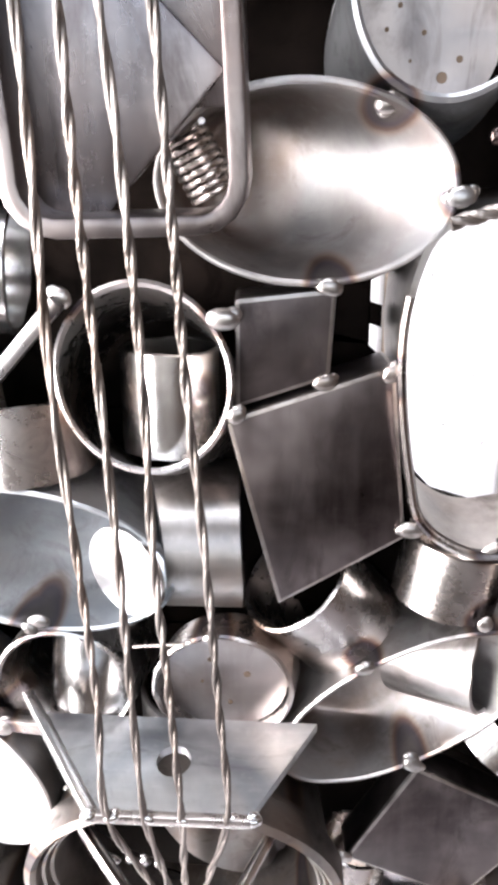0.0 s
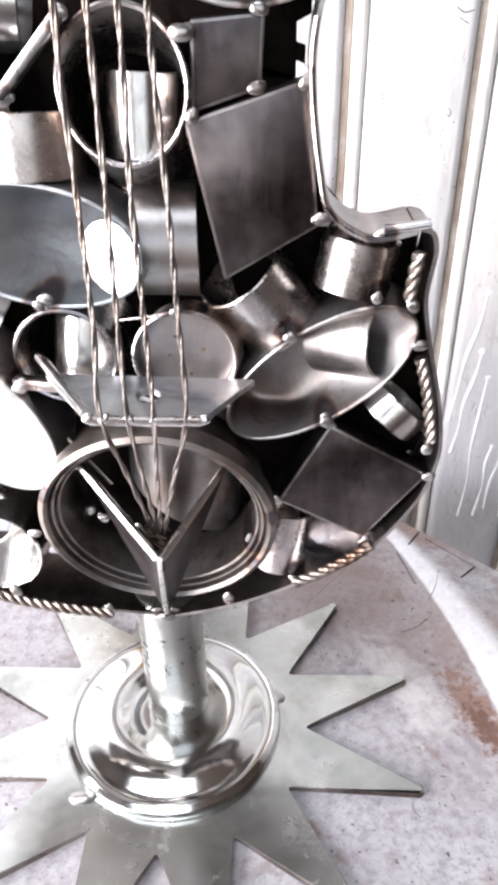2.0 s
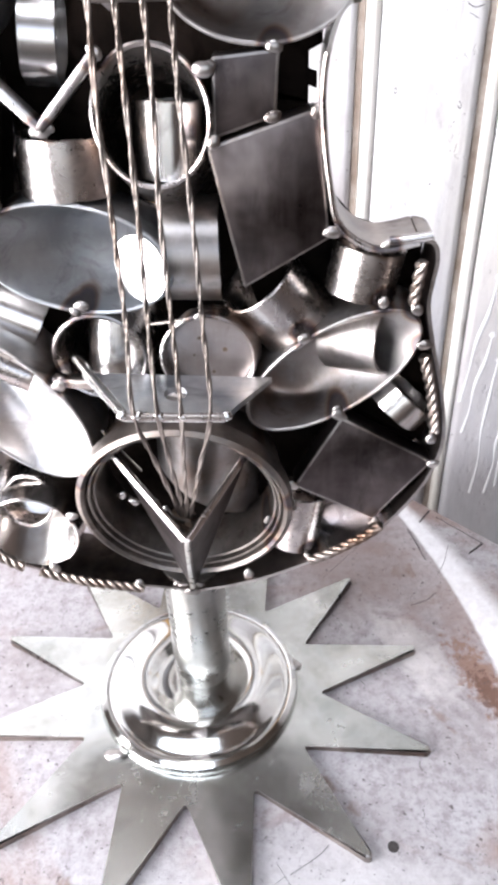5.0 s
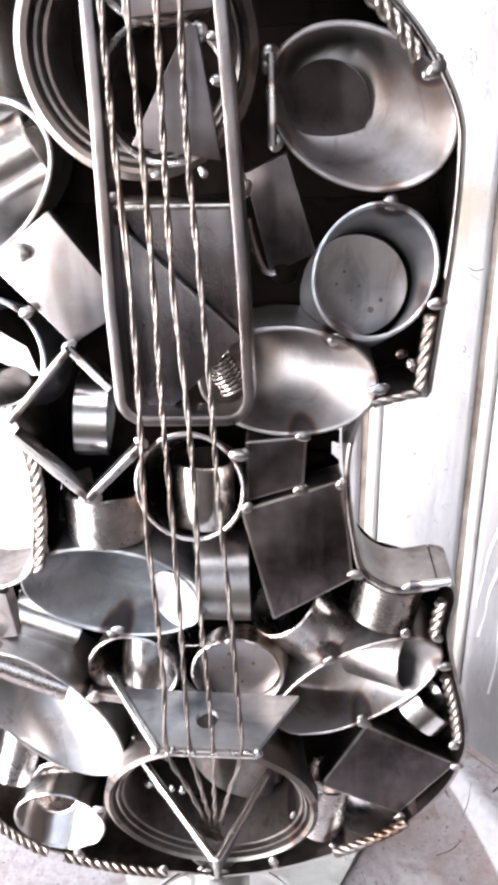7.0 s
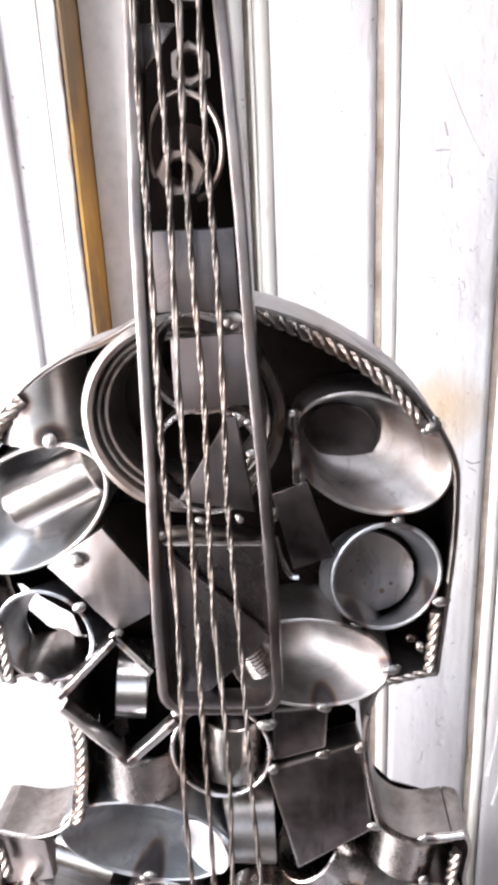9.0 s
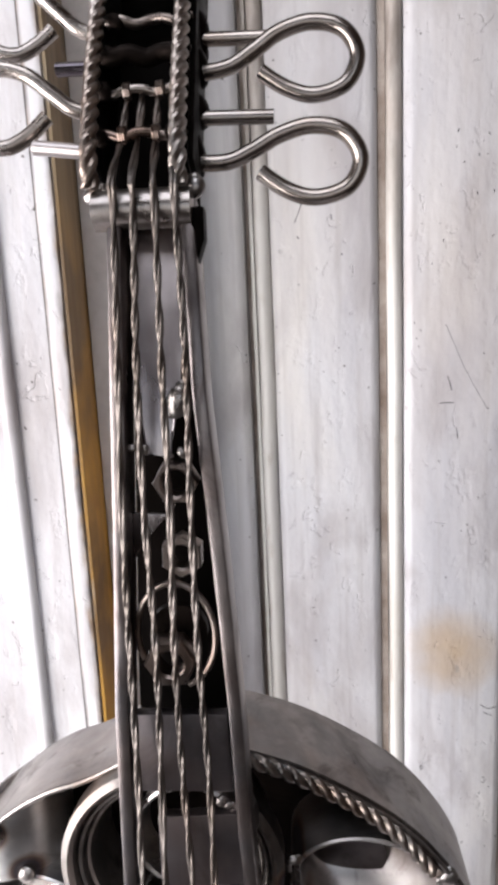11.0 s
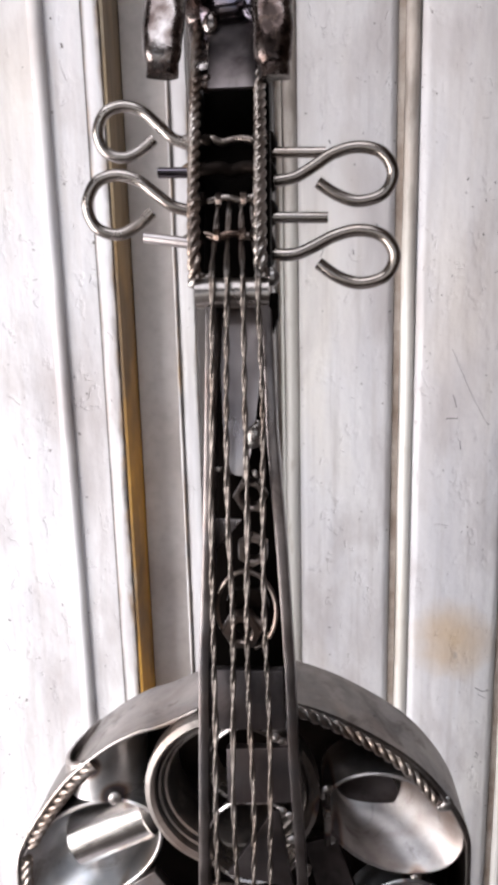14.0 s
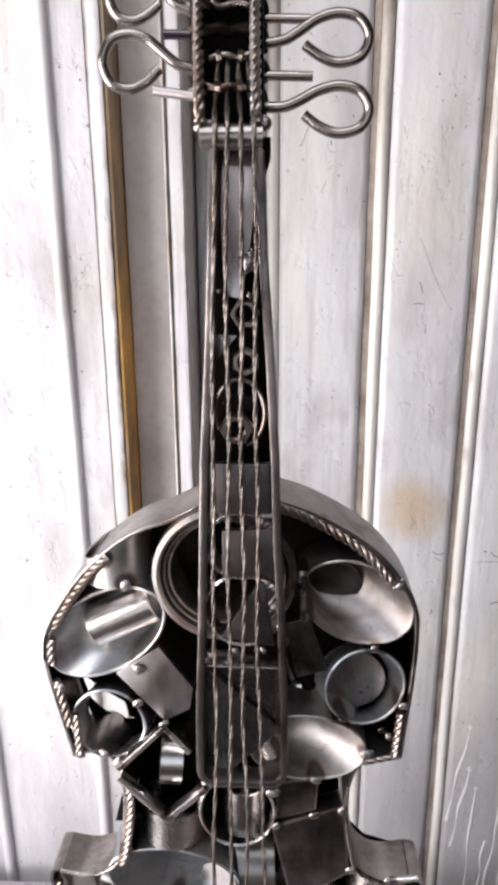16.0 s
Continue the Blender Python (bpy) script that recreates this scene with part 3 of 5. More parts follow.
def blob(bm, place, size, seed, flat=(1, 0.6, 1)):
    """A lump of weld: a smooth drop with one or two smaller drops run into it."""
    rnd = random.Random(seed)
    lay, long = rnd.uniform(0, math.pi), rnd.uniform(1.0, 1.4)
    c, s = math.cos(lay), math.sin(lay)
    for k in range(rnd.choice((2, 3, 3))):
        far = 0 if k == 0 else rnd.uniform(0.4, 0.7)
        way = 1 if k == 1 else -1
        o = Vector((way * far * long, rnd.uniform(0.1, 0.35) * (k > 0), rnd.uniform(-0.25, 0.25)))
        f = 0.88 if k == 0 else rnd.uniform(0.5, 0.7)
        for q in bmesh.ops.create_icosphere(bm, subdivisions=3, radius=1.0)["verts"]:
            n = 1 + 0.10 * noise.noise(q.co * 1.3 + Vector((seed * 3.1, seed * 1.7, k))) + 0.025 * noise.noise(q.co * 4 + Vector((seed, k, seed)))
            u, w = q.co.x * f * (1.25 if k == 0 else 1.0) * n + o.x, q.co.z * f * n + o.z
            q.co = Vector(place) + Vector(((u * c - w * s) * flat[0], (q.co.y * f * n + o.y) * flat[1], (u * s + w * c) * flat[2])) * size
    return bm


def lathe(bm, profile, centre, seg=72):
    rings = []
    for r, z in profile:
        rings.append([bm.verts.new(mm(centre[0] + r * math.cos(math.tau * i / seg), centre[1] + r * math.sin(math.tau * i / seg), z)) for i in range(seg)])
    for a, b in zip(rings, rings[1:]):
        for i in range(seg):
            bm.faces.new((a[i], a[(i + 1) % seg], b[(i + 1) % seg], b[i]))
    bm.faces.new(rings[0][::-1])
    bm.faces.new(rings[-1])
    return bm


B = bmesh.new

# ---------------------------------------------------------------- the room
FLOOR = -0.78
# unseen floor, ceiling and side walls, added so the steel mirrors a dark room
floor = tagged(part("floor", box(B(), (-1.10, -2.12, FLOOR - 0.1), (1.92, 0.72, FLOOR), 0), FLOORM, smooth=False), "unseen dark earth coloured floor", "floor", kind="structure")
roof = B()
for lo, hi in (((-1.10, -2.12), (-0.82, 0.72)), ((0.22, -2.12), (1.92, 0.72)), ((-0.82, -2.12), (0.22, -1.06)), ((-0.82, 0.06), (0.22, 0.72))):
    box(roof, (*lo, 1.75), (*hi, 1.85), 0)
ceiling = tagged(part("ceiling", roof, ROOM, smooth=False), "unseen plain dull ceiling with a skylight opening", "ceiling", kind="structure")
wall_north = tagged(part("wall_north", box(B(), (-1.10, 0.545, FLOOR), (1.92, 0.72, 1.75), 0), GREYP, smooth=False), "white painted upright boards with grooves, stained and scratched", "wall", kind="structure")
tagged(part("wall_east", box(B(), (1.80, -2.0, FLOOR), (1.92, 0.545, 1.75), 0), ROOM, smooth=False), "unseen plain dull plaster wall", "wall", kind="structure")


def opening_wall(name, along_x, at, a, b, lo, hi, zlo, zhi):
    bm = B()
    for p, q, s, t in ((a, lo, FLOOR, 1.75), (hi, b, FLOOR, 1.75), (lo, hi, FLOOR, zlo), (lo, hi, zhi, 1.75)):
        if q - p > 0.01 and t - s > 0.01:
            if along_x:
                box(bm, (p, at - 0.12, s), (q, at, t), 0)
            else:
                box(bm, (at - 0.12, p, s), (at, q, t), 0)
    return tagged(part(name, bm, ROOM, smooth=False), "unseen plain dull plaster wall with an opening to daylight", "wall", kind="structure")


opening_wall("wall_west", False, -0.98, -2.0, 0.545, -1.20, 0.10, -0.20, 1.00)
opening_wall("wall_south", True, -2.0, -0.98, 1.8, -0.75, 0.75, 0.15, 1.35)

# boards of the wall: upright planks with grooves between them
GROOVE = 0.019
EDGES = [0.0 + 0.1005 * i for i in range(18)]


def board(x0, x1, name="board", front=0.535, mat=PAINT, z0=FLOOR, z1=1.75):
    bm = B()
    pr = [(x0, 0.546), (x0, front + 0.005), (x0 + 0.003, front + 0.0012), (x0 + 0.007, front), (x1 - 0.007, front), (x1 - 0.003, front + 0.0012), (x1, front + 0.005), (x1, 0.546)]
    lo = [bm.verts.new((x, y, z0)) for x, y in pr]
    hi = [bm.verts.new((x, y, z1)) for x, y in pr]
    for i in range(len(pr)):
        j = (i + 1) % len(pr)
        bm.faces.new((lo[i], lo[j], hi[j], hi[i]))
    bm.faces.new(lo)
    bm.faces.new(hi[::-1])
    return part(name, bm, mat, wall_north)


board(-0.058, -0.001, front=0.528)
for e in EDGES[:-1]:
    board(e + GROOVE, e + 0.1000)
part("edge_strip", box(B(), (-0.0757, 0.462, FLOOR), (-0.0608, 0.5445, 1.75), 0.002), STRIPP, wall_north, "chipped white jamb strip")
part("strip_lip", sweep(B(), [Vector((-0.0752, 0.4615, FLOOR)), Vector((-0.0752, 0.4615, 1.75))], disc(0.0013, 8)), STRIPP, wall_north, "thin white lip")
part("strip_joint", box(B(), (-0.0738, 0.4608, FLOOR), (-0.0733, 0.4630, 1.75), 0), DARKG, wall_north, "dark crack in the paint", smooth=False)
part("strip_side", box(B(), (-0.0607, 0.4650, FLOOR), (-0.0597, 0.5445, 1.75), 0), GREYP, wall_north, "side of the jamb strip, shaded in its grey", smooth=False)
# dark strip painted where the jamb strip's shadow falls
part("dark_gap", box(B(), (-0.0668, 0.5400, FLOOR), (-0.0582, 0.5445, 1.75), 0), DARKG, wall_north, "dark strip for the jamb's shadow", smooth=False)
def joint_bead(e):
    """Half-round moulding that fills the joint, a little uneven along its length."""
    bm = B()
    rows = []
    for k in range(65):
        z = FLOOR + (1.75 - FLOOR) * k / 64
        sway = 0.0004 * math.sin(z * 9 + e * 40) + 0.0003 * math.sin(z * 31)
        rows.append([bm.verts.new((e + 0.0122 + sway + 0.0064 * math.cos(a), 0.5445 - 0.0080 * math.sin(a), z)) for a in [math.pi * i / 10 for i in range(11)]])
    for p, q in zip(rows, rows[1:]):
        for i in range(10):
            bm.faces.new((p[i], p[i + 1], q[i + 1], q[i]))
    return part("joint_bead", bm, CREAM, wall_north, "rounded cream painted moulding")


for e in EDGES[:6]:
    wide = 0.0058 if e else 0.0030
    # brown strip holds joint dirt and the shade on the groove's left side
    part("joint_line", box(B(), (e + 0.0001, 0.5405, FLOOR), (e + wide, 0.5448, 1.75), 0), GAPB, wall_north, "brown joint, dirt and shade in one colour", smooth=False)
    if wide < 0.0058:
        part("joint_floor", box(B(), (e + wide + 0.0001, 0.5390, FLOOR), (e + 0.0058, 0.5448, 1.75), 0), CREAM, wall_north, "cream painted joint", smooth=False)
    joint_bead(e)

wall_north.location.x = -0.0205

# the leaf that stands proud of the boards on the window's side
door = tagged(new("door_1"), "white painted door leaf with bare ochre wooden edge", "door", kind="structure")
door.location.x = -0.0205
part("leaf", box(B(), (-0.97, 0.478, FLOOR), (-0.1400, 0.544, 1.75), 0.002), DOORP, door)
part("dark_joint", box(B(), (-0.1399, 0.4745, FLOOR), (-0.1388, 0.5435, 1.75), 0), DARKG, door, "dark line between leaf and bead", smooth=False)
part("edge_bead", box(B(), (-0.1387, 0.471, FLOOR), (-0.1252, 0.544, 1.75), 0.003), BEADP, door, "chipped white edge bead")
part("edge_face", box(B(), (-0.1250, 0.4735, FLOOR), (-0.1222, 0.544, 1.75), 0.0006), OCHRE, door, "bare ochre wooden edge")
part("rebate", box(B(), (-0.1215, 0.518, FLOOR), (-0.0760, 0.5446, 1.75), 0.0015), GREYP, wall_north, "rebate of the jamb, shaded in its grey")
for x in (-0.1745, -0.29, -0.41):
    part("moulding", sweep(B(), [Vector((x, 0.4765, FLOOR)), Vector((x, 0.4765, 1.75))], disc(0.006, 12)), DOORP, door)

# ---------------------------------------------------------------- the bench
bench = tagged(new("workbench"), "worn grey metal bench top, scratched and rust stained", "workbench")


def fold_x(y):
    u = min(0.415 - y, 0.29)
    return min(0.107 + 0.484 * u - 0.817 * u * u, 0.122 + (0.411 - y) * 1.02)


def fold_w(y, room):
    return min(0.012 + 0.13 * (0.415 - y), 0.05, max(0.0, room))


def bench_top():
    bm = B()
    rows = []
    ys = [-0.14 + 0.548 * i / 60 for i in range(61)]
    for y in ys:
        f = fold_x(y)
        e = min(0.46, 0.123 + (0.411 - y) * 1.02)
        w = fold_w(y, e - f)
        xs = [-0.46 + (f + 0.46) * k / 20 for k in range(21)]
        row = [(x, y, 0.0) for x in xs]
        for k in range(1, 7):
            u = k / 6
            row.append((f + w * u, y, w * 0.46 * (u - 0.5 * u * u)))
        for k in range(1, 7):
            u = k / 6
            row.append((f + w + max(0, e - f - w) * u, y, w * 0.23 + 0.01 * u * max(0, e - f - w)))
        rows.append([bm.verts.new(p) for p in row])
    for i in range(1, 9):
        y = 0.408 + 0.044 * i / 8
        f = fold_x(0.408) - 0.044 * i / 8 * 1.05
        row = [(-0.46 + (f + 0.46) * k / 20, y, 0.0) for k in range(21)] + [(f + 1e-5 * k, y, 0.0) for k in range(1, 13)]
        rows.append([bm.verts.new(p) for p in row])
    for a, b in zip(rows, rows[1:]):
        for i in range(len(a) - 1):
            bm.faces.new((a[i], a[i + 1], b[i + 1], b[i]))
    bmesh.ops.recalc_face_normals(bm, faces=bm.faces)
    geom = bmesh.ops.extrude_face_region(bm, geom=bm.faces[:])["geom"]
    for v in [g for g in geom if isinstance(g, bmesh.types.BMVert)]:
        v.co.z = -0.018
    return bm


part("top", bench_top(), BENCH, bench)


for x, y in ((-0.40, -0.10), (0.36, -0.10), (-0.40, 0.40), (0.06, 0.38)):
    part("leg", box(B(), (x - 0.022, y - 0.022, FLOOR), (x + 0.022, y + 0.022, -0.018), 0.002), SCALE_SHADE, bench)


def scratch(points, r=0.0006):
    return part("scratch", sweep(B(), smooth_path(points, 4), disc(r, 6)), MARK, bench)


def rise(x, y):
    """Height of the sheet beside the fold."""
    f = fold_x(y)
    w = fold_w(y, min(0.46, 0.123 + (0.411 - y) * 1.02) - f)
    u = max(0.0, min(1.0, (x - f) / max(w, 1e-4)))
    return w * 0.46 * (u - 0.5 * u * u) + 0.01 * max(0.0, x - f - w)


def mark(r, *line):
    line = [(x - 0.013 + 0.076 * (0.34 - y), y) for x, y in line]
    return scratch([(x, y, rise(x, y) + 0.0001) for x, y in line], r)


mark(0.0003, (0.1704, 0.3716), (0.186, 0.354), (0.2004, 0.3373))
mark(0.0008, (0.2004, 0.3373), (0.193, 0.331), (0.186, 0.3249))
mark(0.0008, (0.1665, 0.3797), (0.161, 0.3725), (0.1549, 0.365))
mark(0.0004, (0.1443, 0.3599), (0.148, 0.341), (0.1511, 0.3229))
mark(0.00025, (0.1571, 0.3061), (0.165, 0.318), (0.1715, 0.3344))
mark(0.0003, (0.1291, 0.2733), (0.1392, 0.277), (0.146, 0.2815), (0.1508, 0.2864))
for line in (((0.017, 0.065), (0.022, 0.070), (0.028, 0.0745)), ((0.0222, 0.0815), (0.030, 0.070), (0.037, 0.0597)), ((0.1247, 0.0565), (0.132, 0.0562), (0.1396, 0.0561)), ((0.097, 0.0545), (0.0957, 0.050), (0.0961, 0.0467)),
             ((0.113, 0.372), (0.085, 0.337), (0.055, 0.300))):
    scratch([(x, y, -0.00005) for x, y in line], 0.00016)
scratch([(0.030, 0.075, 0.0), (0.045, 0.085, 0.0), (0.052, 0.092, 0.0)], 0.0002)
rnd = random.Random(12)
for k in range(30):
    x, y = rnd.uniform(-0.30, 0.125), rnd.uniform(-0.02, 0.36)
    if rnd.random() < 0.55:
        x = rnd.uniform(0.05, 0.15)
    turn, size = rnd.uniform(0, 6.28), rnd.uniform(0.003, 0.014)
    scratch([(x + size * s * math.cos(turn + 0.5 * s * rnd.uniform(-1, 1)), y + size * s * math.sin(turn + 0.5 * s * rnd.uniform(-1, 1)), -0.0001) for s in (0, 0.4, 0.7, 1)], rnd.choice((0.00014, 0.00018, 0.00026)))
part("round_stain", round_plate(B(), (88, 92, 0.1), (0, 0, 1), 3.2, 0.5, 28, 0.10), MARK, bench, "small round black spot")

# ---------------------------------------------------------------- the metal violin
violin = tagged(new("violin_sculpture"), "welded scrap steel violin of pipes and plates on star base", "sculpture")
AXIS = -28.5

# outline in half widths from the axis, heights in mm; the two sides differ, as bent by hand
UPPER = [(14, 574), (26, 572), (48, 564), (76, 547), (93, 529), (103.5, 510), (105.5, 494), (105, 467), (102.5, 435), (100.5, 409)]
WAIST = [(100.5, 409), (85, 407.5), (76, 402), (71.5, 391), (69.5, 376), (70.5, 358), (73.5, 338), (77, 324), (86, 315.5), (97, 312), (112, 315)]
LOWER = [(112, 315), (118, 313.5), (120, 307), (119, 297), (118.5, 285), (123, 264), (129, 242), (133, 219), (132, 203), (125, 184), (108, 160), (88, 144.5), (70, 134.5), (46, 123), (24, 115), (0, 109.5)]
UPPER_L = [(12, 573), (20, 568), (34, 561), (48, 556), (64, 546), (84, 527), (104, 497), (109, 479), (107.5, 459), (102, 430), (97, 404)]
WAIST_L = [(97, 404)] + [(h - (3 if h < 90 else 0), z) for h, z in WAIST[1:]]
LOWER_L = LOWER[:5] + [(123, 264), (130, 240), (136, 218), (138, 200), (135, 175), (124, 149), (106, 132), (90, 125), (70, 118.5), (45, 113.5), (0, 109.5)]
OTHER = {id(UPPER): UPPER_L, id(WAIST): WAIST_L, id(LOWER): LOWER_L}


def half(points, side, inset=0.0, y=187):
    line = points if side > 0 else OTHER[id(points)]
    return smooth_path([mm(AXIS + side * (h - inset), y - 6 * max(0.0, min(1.0, (205 - z) / 80)), z) for h, z in line], 8)


def band(points, side, name):
    """A strip of sheet on edge along part of the outline."""
    path = half(points, side)
    bm, th = B(), 0.0018
    rings = []
    for i, p in enumerate(path):
        t = (path[min(i + 1, len(path) - 1)] - path[max(i - 1, 0)]).normalized()
        nrm = Vector((t.z, 0, -t.x)) * th
        back = Vector((0, 0.037 - 0.007 * max(0.0, 1 - abs(p.z - 0.315) / 0.05), 0))
        rings.append([bm.verts.new(q) for q in (p, p - nrm, p - nrm + back, p + back)])
    for a, b in zip(rings, rings[1:]):
        for k in range(4):
            bm.faces.new((a[k], a[(k + 1) % 4], b[(k + 1) % 4], b[k]))
    bm.faces.index_update()
    bm.faces.new(rings[0])
    bm.faces.new(rings[-1][::-1])
    bm.faces.ensure_lookup_table()
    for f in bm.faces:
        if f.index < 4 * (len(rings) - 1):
            # inner faces darker: shade between the packed pieces put into the colour
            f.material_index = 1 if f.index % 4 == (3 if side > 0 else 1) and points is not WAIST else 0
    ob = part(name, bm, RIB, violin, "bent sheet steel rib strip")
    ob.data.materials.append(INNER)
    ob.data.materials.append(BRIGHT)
    # bright stretch stands for window light on the inside of the lower rib
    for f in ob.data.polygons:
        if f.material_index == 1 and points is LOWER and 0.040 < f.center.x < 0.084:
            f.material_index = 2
    return ob


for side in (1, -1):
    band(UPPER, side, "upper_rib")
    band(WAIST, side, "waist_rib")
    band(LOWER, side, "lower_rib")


def strands(path, r, twist):
    """Three rods laid round one another."""
    bm = B()
    for k in range(3):
        ph = math.tau * k / 3
        sweep(bm, path, [(x + 0.52 * r * math.cos(ph), y + 0.52 * r * math.sin(ph)) for x, y in disc(0.66 * r, 9)], twist)
    return bm


def rope(points, side, f0, f1, inset=5.0, r=2.5, y=186):
    path = half(points, side, inset, y)
    a, b = int(f0 * (len(path) - 1)), int(f1 * (len(path) - 1))
    fine = resample(smooth_path(path[a:b + 1], 6), 0.0009)
    return part("twisted_bar", strands(fine, r / 1000, 62), ROPE, violin, "twisted steel bar")


rope(UPPER, 1, 0.12, 0.47)
rope(UPPER, -1, 0.44, 0.62)
rope(UPPER, -1, 0.65, 0.76)
rope(UPPER, -1, 0.80, 0.92)
rope(LOWER, 1, 0.14, 0.26, 6)
rope(LOWER, 1, 0.345, 0.47, 4)
rope(LOWER, 1, 0.67, 0.80, 1.5)
rope(LOWER, -1, 0.14, 0.26, 6)
rope(LOWER, -1, 0.345, 0.47, 4)
rope(LOWER, -1, 0.66, 0.78, 1)
rope(LOWER, -1, 0.81, 0.965, 0.5)
rope(WAIST, -1, 0.36, 0.72, 3)


def straight_rope(a, b, r=2.2, twist=62):
    fine = resample([mm(*a), mm(*b)], 0.0009)
    return part("twisted_bar", strands(fine, r / 1000, twist), ROPE, violin, "twisted steel bar")


straight_rope((71.0, 186, 441), (68.8, 186, 411))
straight_rope((51, 187, 404.5), (70, 188, 409), 1.7)
straight_rope((-121.5, 186, 436), (-121, 186, 408))
# thin bright rods welded along the bent edges
for side in (1, -1):
    edge = half(WAIST, side, -0.2, 186.2)
    part("edge_rod", sweep(B(), edge[26:], disc(0.0013, 8)), STEEL, violin, "thin rod along the waist edge")
    part("edge_rod", sweep(B(), half(UPPER, side, 0.3, 186.4)[6:60], disc(0.0009, 8)), RIB, violin)
part("corner_clip", sweep(B(), [mm(71, 185.5, 316.2), mm(80, 185, 317.2), mm(88.5, 185.5, 318.4)], disc(0.0021, 10)), BRIGHT, violin, "bright rod end at the corner")

# the back of the body: sheet pieces welded edge to edge, cut to the outline, with a few gaps; their near-black holds
# the hollow's shade


def half_width(z, lists=(UPPER, WAIST, LOWER)):
    for pts in lists:
        for (h0, z0), (h1, z1) in zip(pts, pts[1:]):
            if z1 <= z <= z0:
                return h0 + (h1 - h0) * (z0 - z) / max(0.01, z0 - z1)
    return 20


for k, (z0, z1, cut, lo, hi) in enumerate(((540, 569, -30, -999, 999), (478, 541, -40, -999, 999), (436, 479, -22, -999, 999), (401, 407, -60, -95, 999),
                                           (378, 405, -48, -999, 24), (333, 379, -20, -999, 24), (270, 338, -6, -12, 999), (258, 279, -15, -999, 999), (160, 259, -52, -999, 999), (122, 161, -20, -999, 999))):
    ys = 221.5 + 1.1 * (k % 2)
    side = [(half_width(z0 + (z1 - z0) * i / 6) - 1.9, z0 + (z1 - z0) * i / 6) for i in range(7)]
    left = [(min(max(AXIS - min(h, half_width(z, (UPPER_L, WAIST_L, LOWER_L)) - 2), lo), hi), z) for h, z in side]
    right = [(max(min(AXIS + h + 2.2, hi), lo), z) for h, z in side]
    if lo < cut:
        part("back_plate", hull(B(), [mm(x, ys, z) for x, z in left + [(cut, z1), (cut - 3, z0)]], 0.001, 0), SCALE_SHADE, violin)
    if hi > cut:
        part("back_plate", hull(B(), [mm(x, ys, z) for x, z in [(cut - 3.2, z0)] + right + [(cut - 0.2, z1)]], 0.001, 0), SCALE_SHADE, violin)
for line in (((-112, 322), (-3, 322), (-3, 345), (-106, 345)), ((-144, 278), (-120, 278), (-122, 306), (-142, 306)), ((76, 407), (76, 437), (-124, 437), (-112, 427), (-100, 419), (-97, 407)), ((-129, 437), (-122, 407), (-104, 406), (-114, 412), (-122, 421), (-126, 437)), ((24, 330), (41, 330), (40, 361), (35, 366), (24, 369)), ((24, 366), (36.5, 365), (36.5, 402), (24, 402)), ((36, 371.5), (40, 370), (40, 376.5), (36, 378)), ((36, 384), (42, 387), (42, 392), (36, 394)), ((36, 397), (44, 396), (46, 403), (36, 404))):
    part("back_plate", hull(B(), [mm(x, 220.6, z) for x, z in line], 0.001, 0), SCALE_SHADE, violin)


def pipe(*a, mat=STEEL, label="", **k):
    return part("pipe_piece", mouth(B(), *a, **k), mat, violin, label)


def elbow(*a, mat=STEEL, **k):
    return part("pipe_piece", dish(B(), *a, **k), mat, violin, "pipe elbow cut open")


def ring_cap(x, y, z, r, normal=(0, 1, 0), mat=PINK):
    return part("end_disc", round_plate(B(), (x, y, z), normal, r, 2), mat, violin)


def stub(centre, axis, r, length, mat=STEEL):
    return part("pipe_stub", short_pipe(B(), centre, axis, r, length), mat, violin)


def plate(*corners, thick=4.0, mat=PLATE, name="plate", label=""):
    # heavy plates get lighter bevels: bright light-facing edges put into the colour
    heavy = thick > 10
    ob = part(name, hull(B(), [mm(*c) for c in corners], thick / 1000, 0.0013 if heavy else 0.0009, 1 if heavy else -1), mat, violin, label)
    if heavy:
        ob.data.materials.append(RIB)
    return ob


# pipes cut across, mouths to the front
pipe(-25.5, 366.5, 27.2, 24.0, 90, -1, y=185, depth=34)
stub((-22.5, 207, 354), (0.03, 0.10, 1), 14.5, 31, BRIGHT)
pipe(-62, 260, 23, 22.6, 0, depth=32)
stub((-57, 209, 256), (0.08, 0.2, 1), 15.5, 32, BRIGHT)
pipe(-9.8, 260, 23, 22.6, 0, depth=12, y=186)
ring_cap(-9.8, 193, 260, 21.2, mat=SHEET)
for x, z, r in ((-14, 268, 1.2), (-2, 262, 1.6), (-8, 250, 1.1), (-17, 259, 0.8)):
    part("burn_spot", round_plate(B(), (x, 191.9, z), (0, 1, 0), r * 0.7, 0.3, 14), SPOT, violin)
elbow(48.5, 251, 48, 22.2, 35.5, -1, depth=31, mat=DISHM)
stub((63, 203, 262.5), (0.82, -0.5, 0.12), 16.4, 31, RIB)
elbow(17, 413.5, 36, 23.5, -4, -1, depth=31, mat=DISHM)
pipe(50, 456.5, 26.2, 23.2, 72, -1, y=188, depth=28, mat=COOL)
ring_cap(44.0, 212.8, 445.5, 21.2, (0.04, 1, 0.05), mat=SHEET)
for x, z, r in ((40, 452, 0.9), (46, 446, 0.9), (54, 452, 1.3), (56, 446, 1.7), (51, 436, 1.9), (37, 447, 0.8), (43, 440, 0.6), (55, 440, 1.2)):
    part("burn_spot", round_plate(B(), (x, 211.6, z), (0.04, 1, 0.05), r * 0.7, 0.3, 14), SPOT, violin)
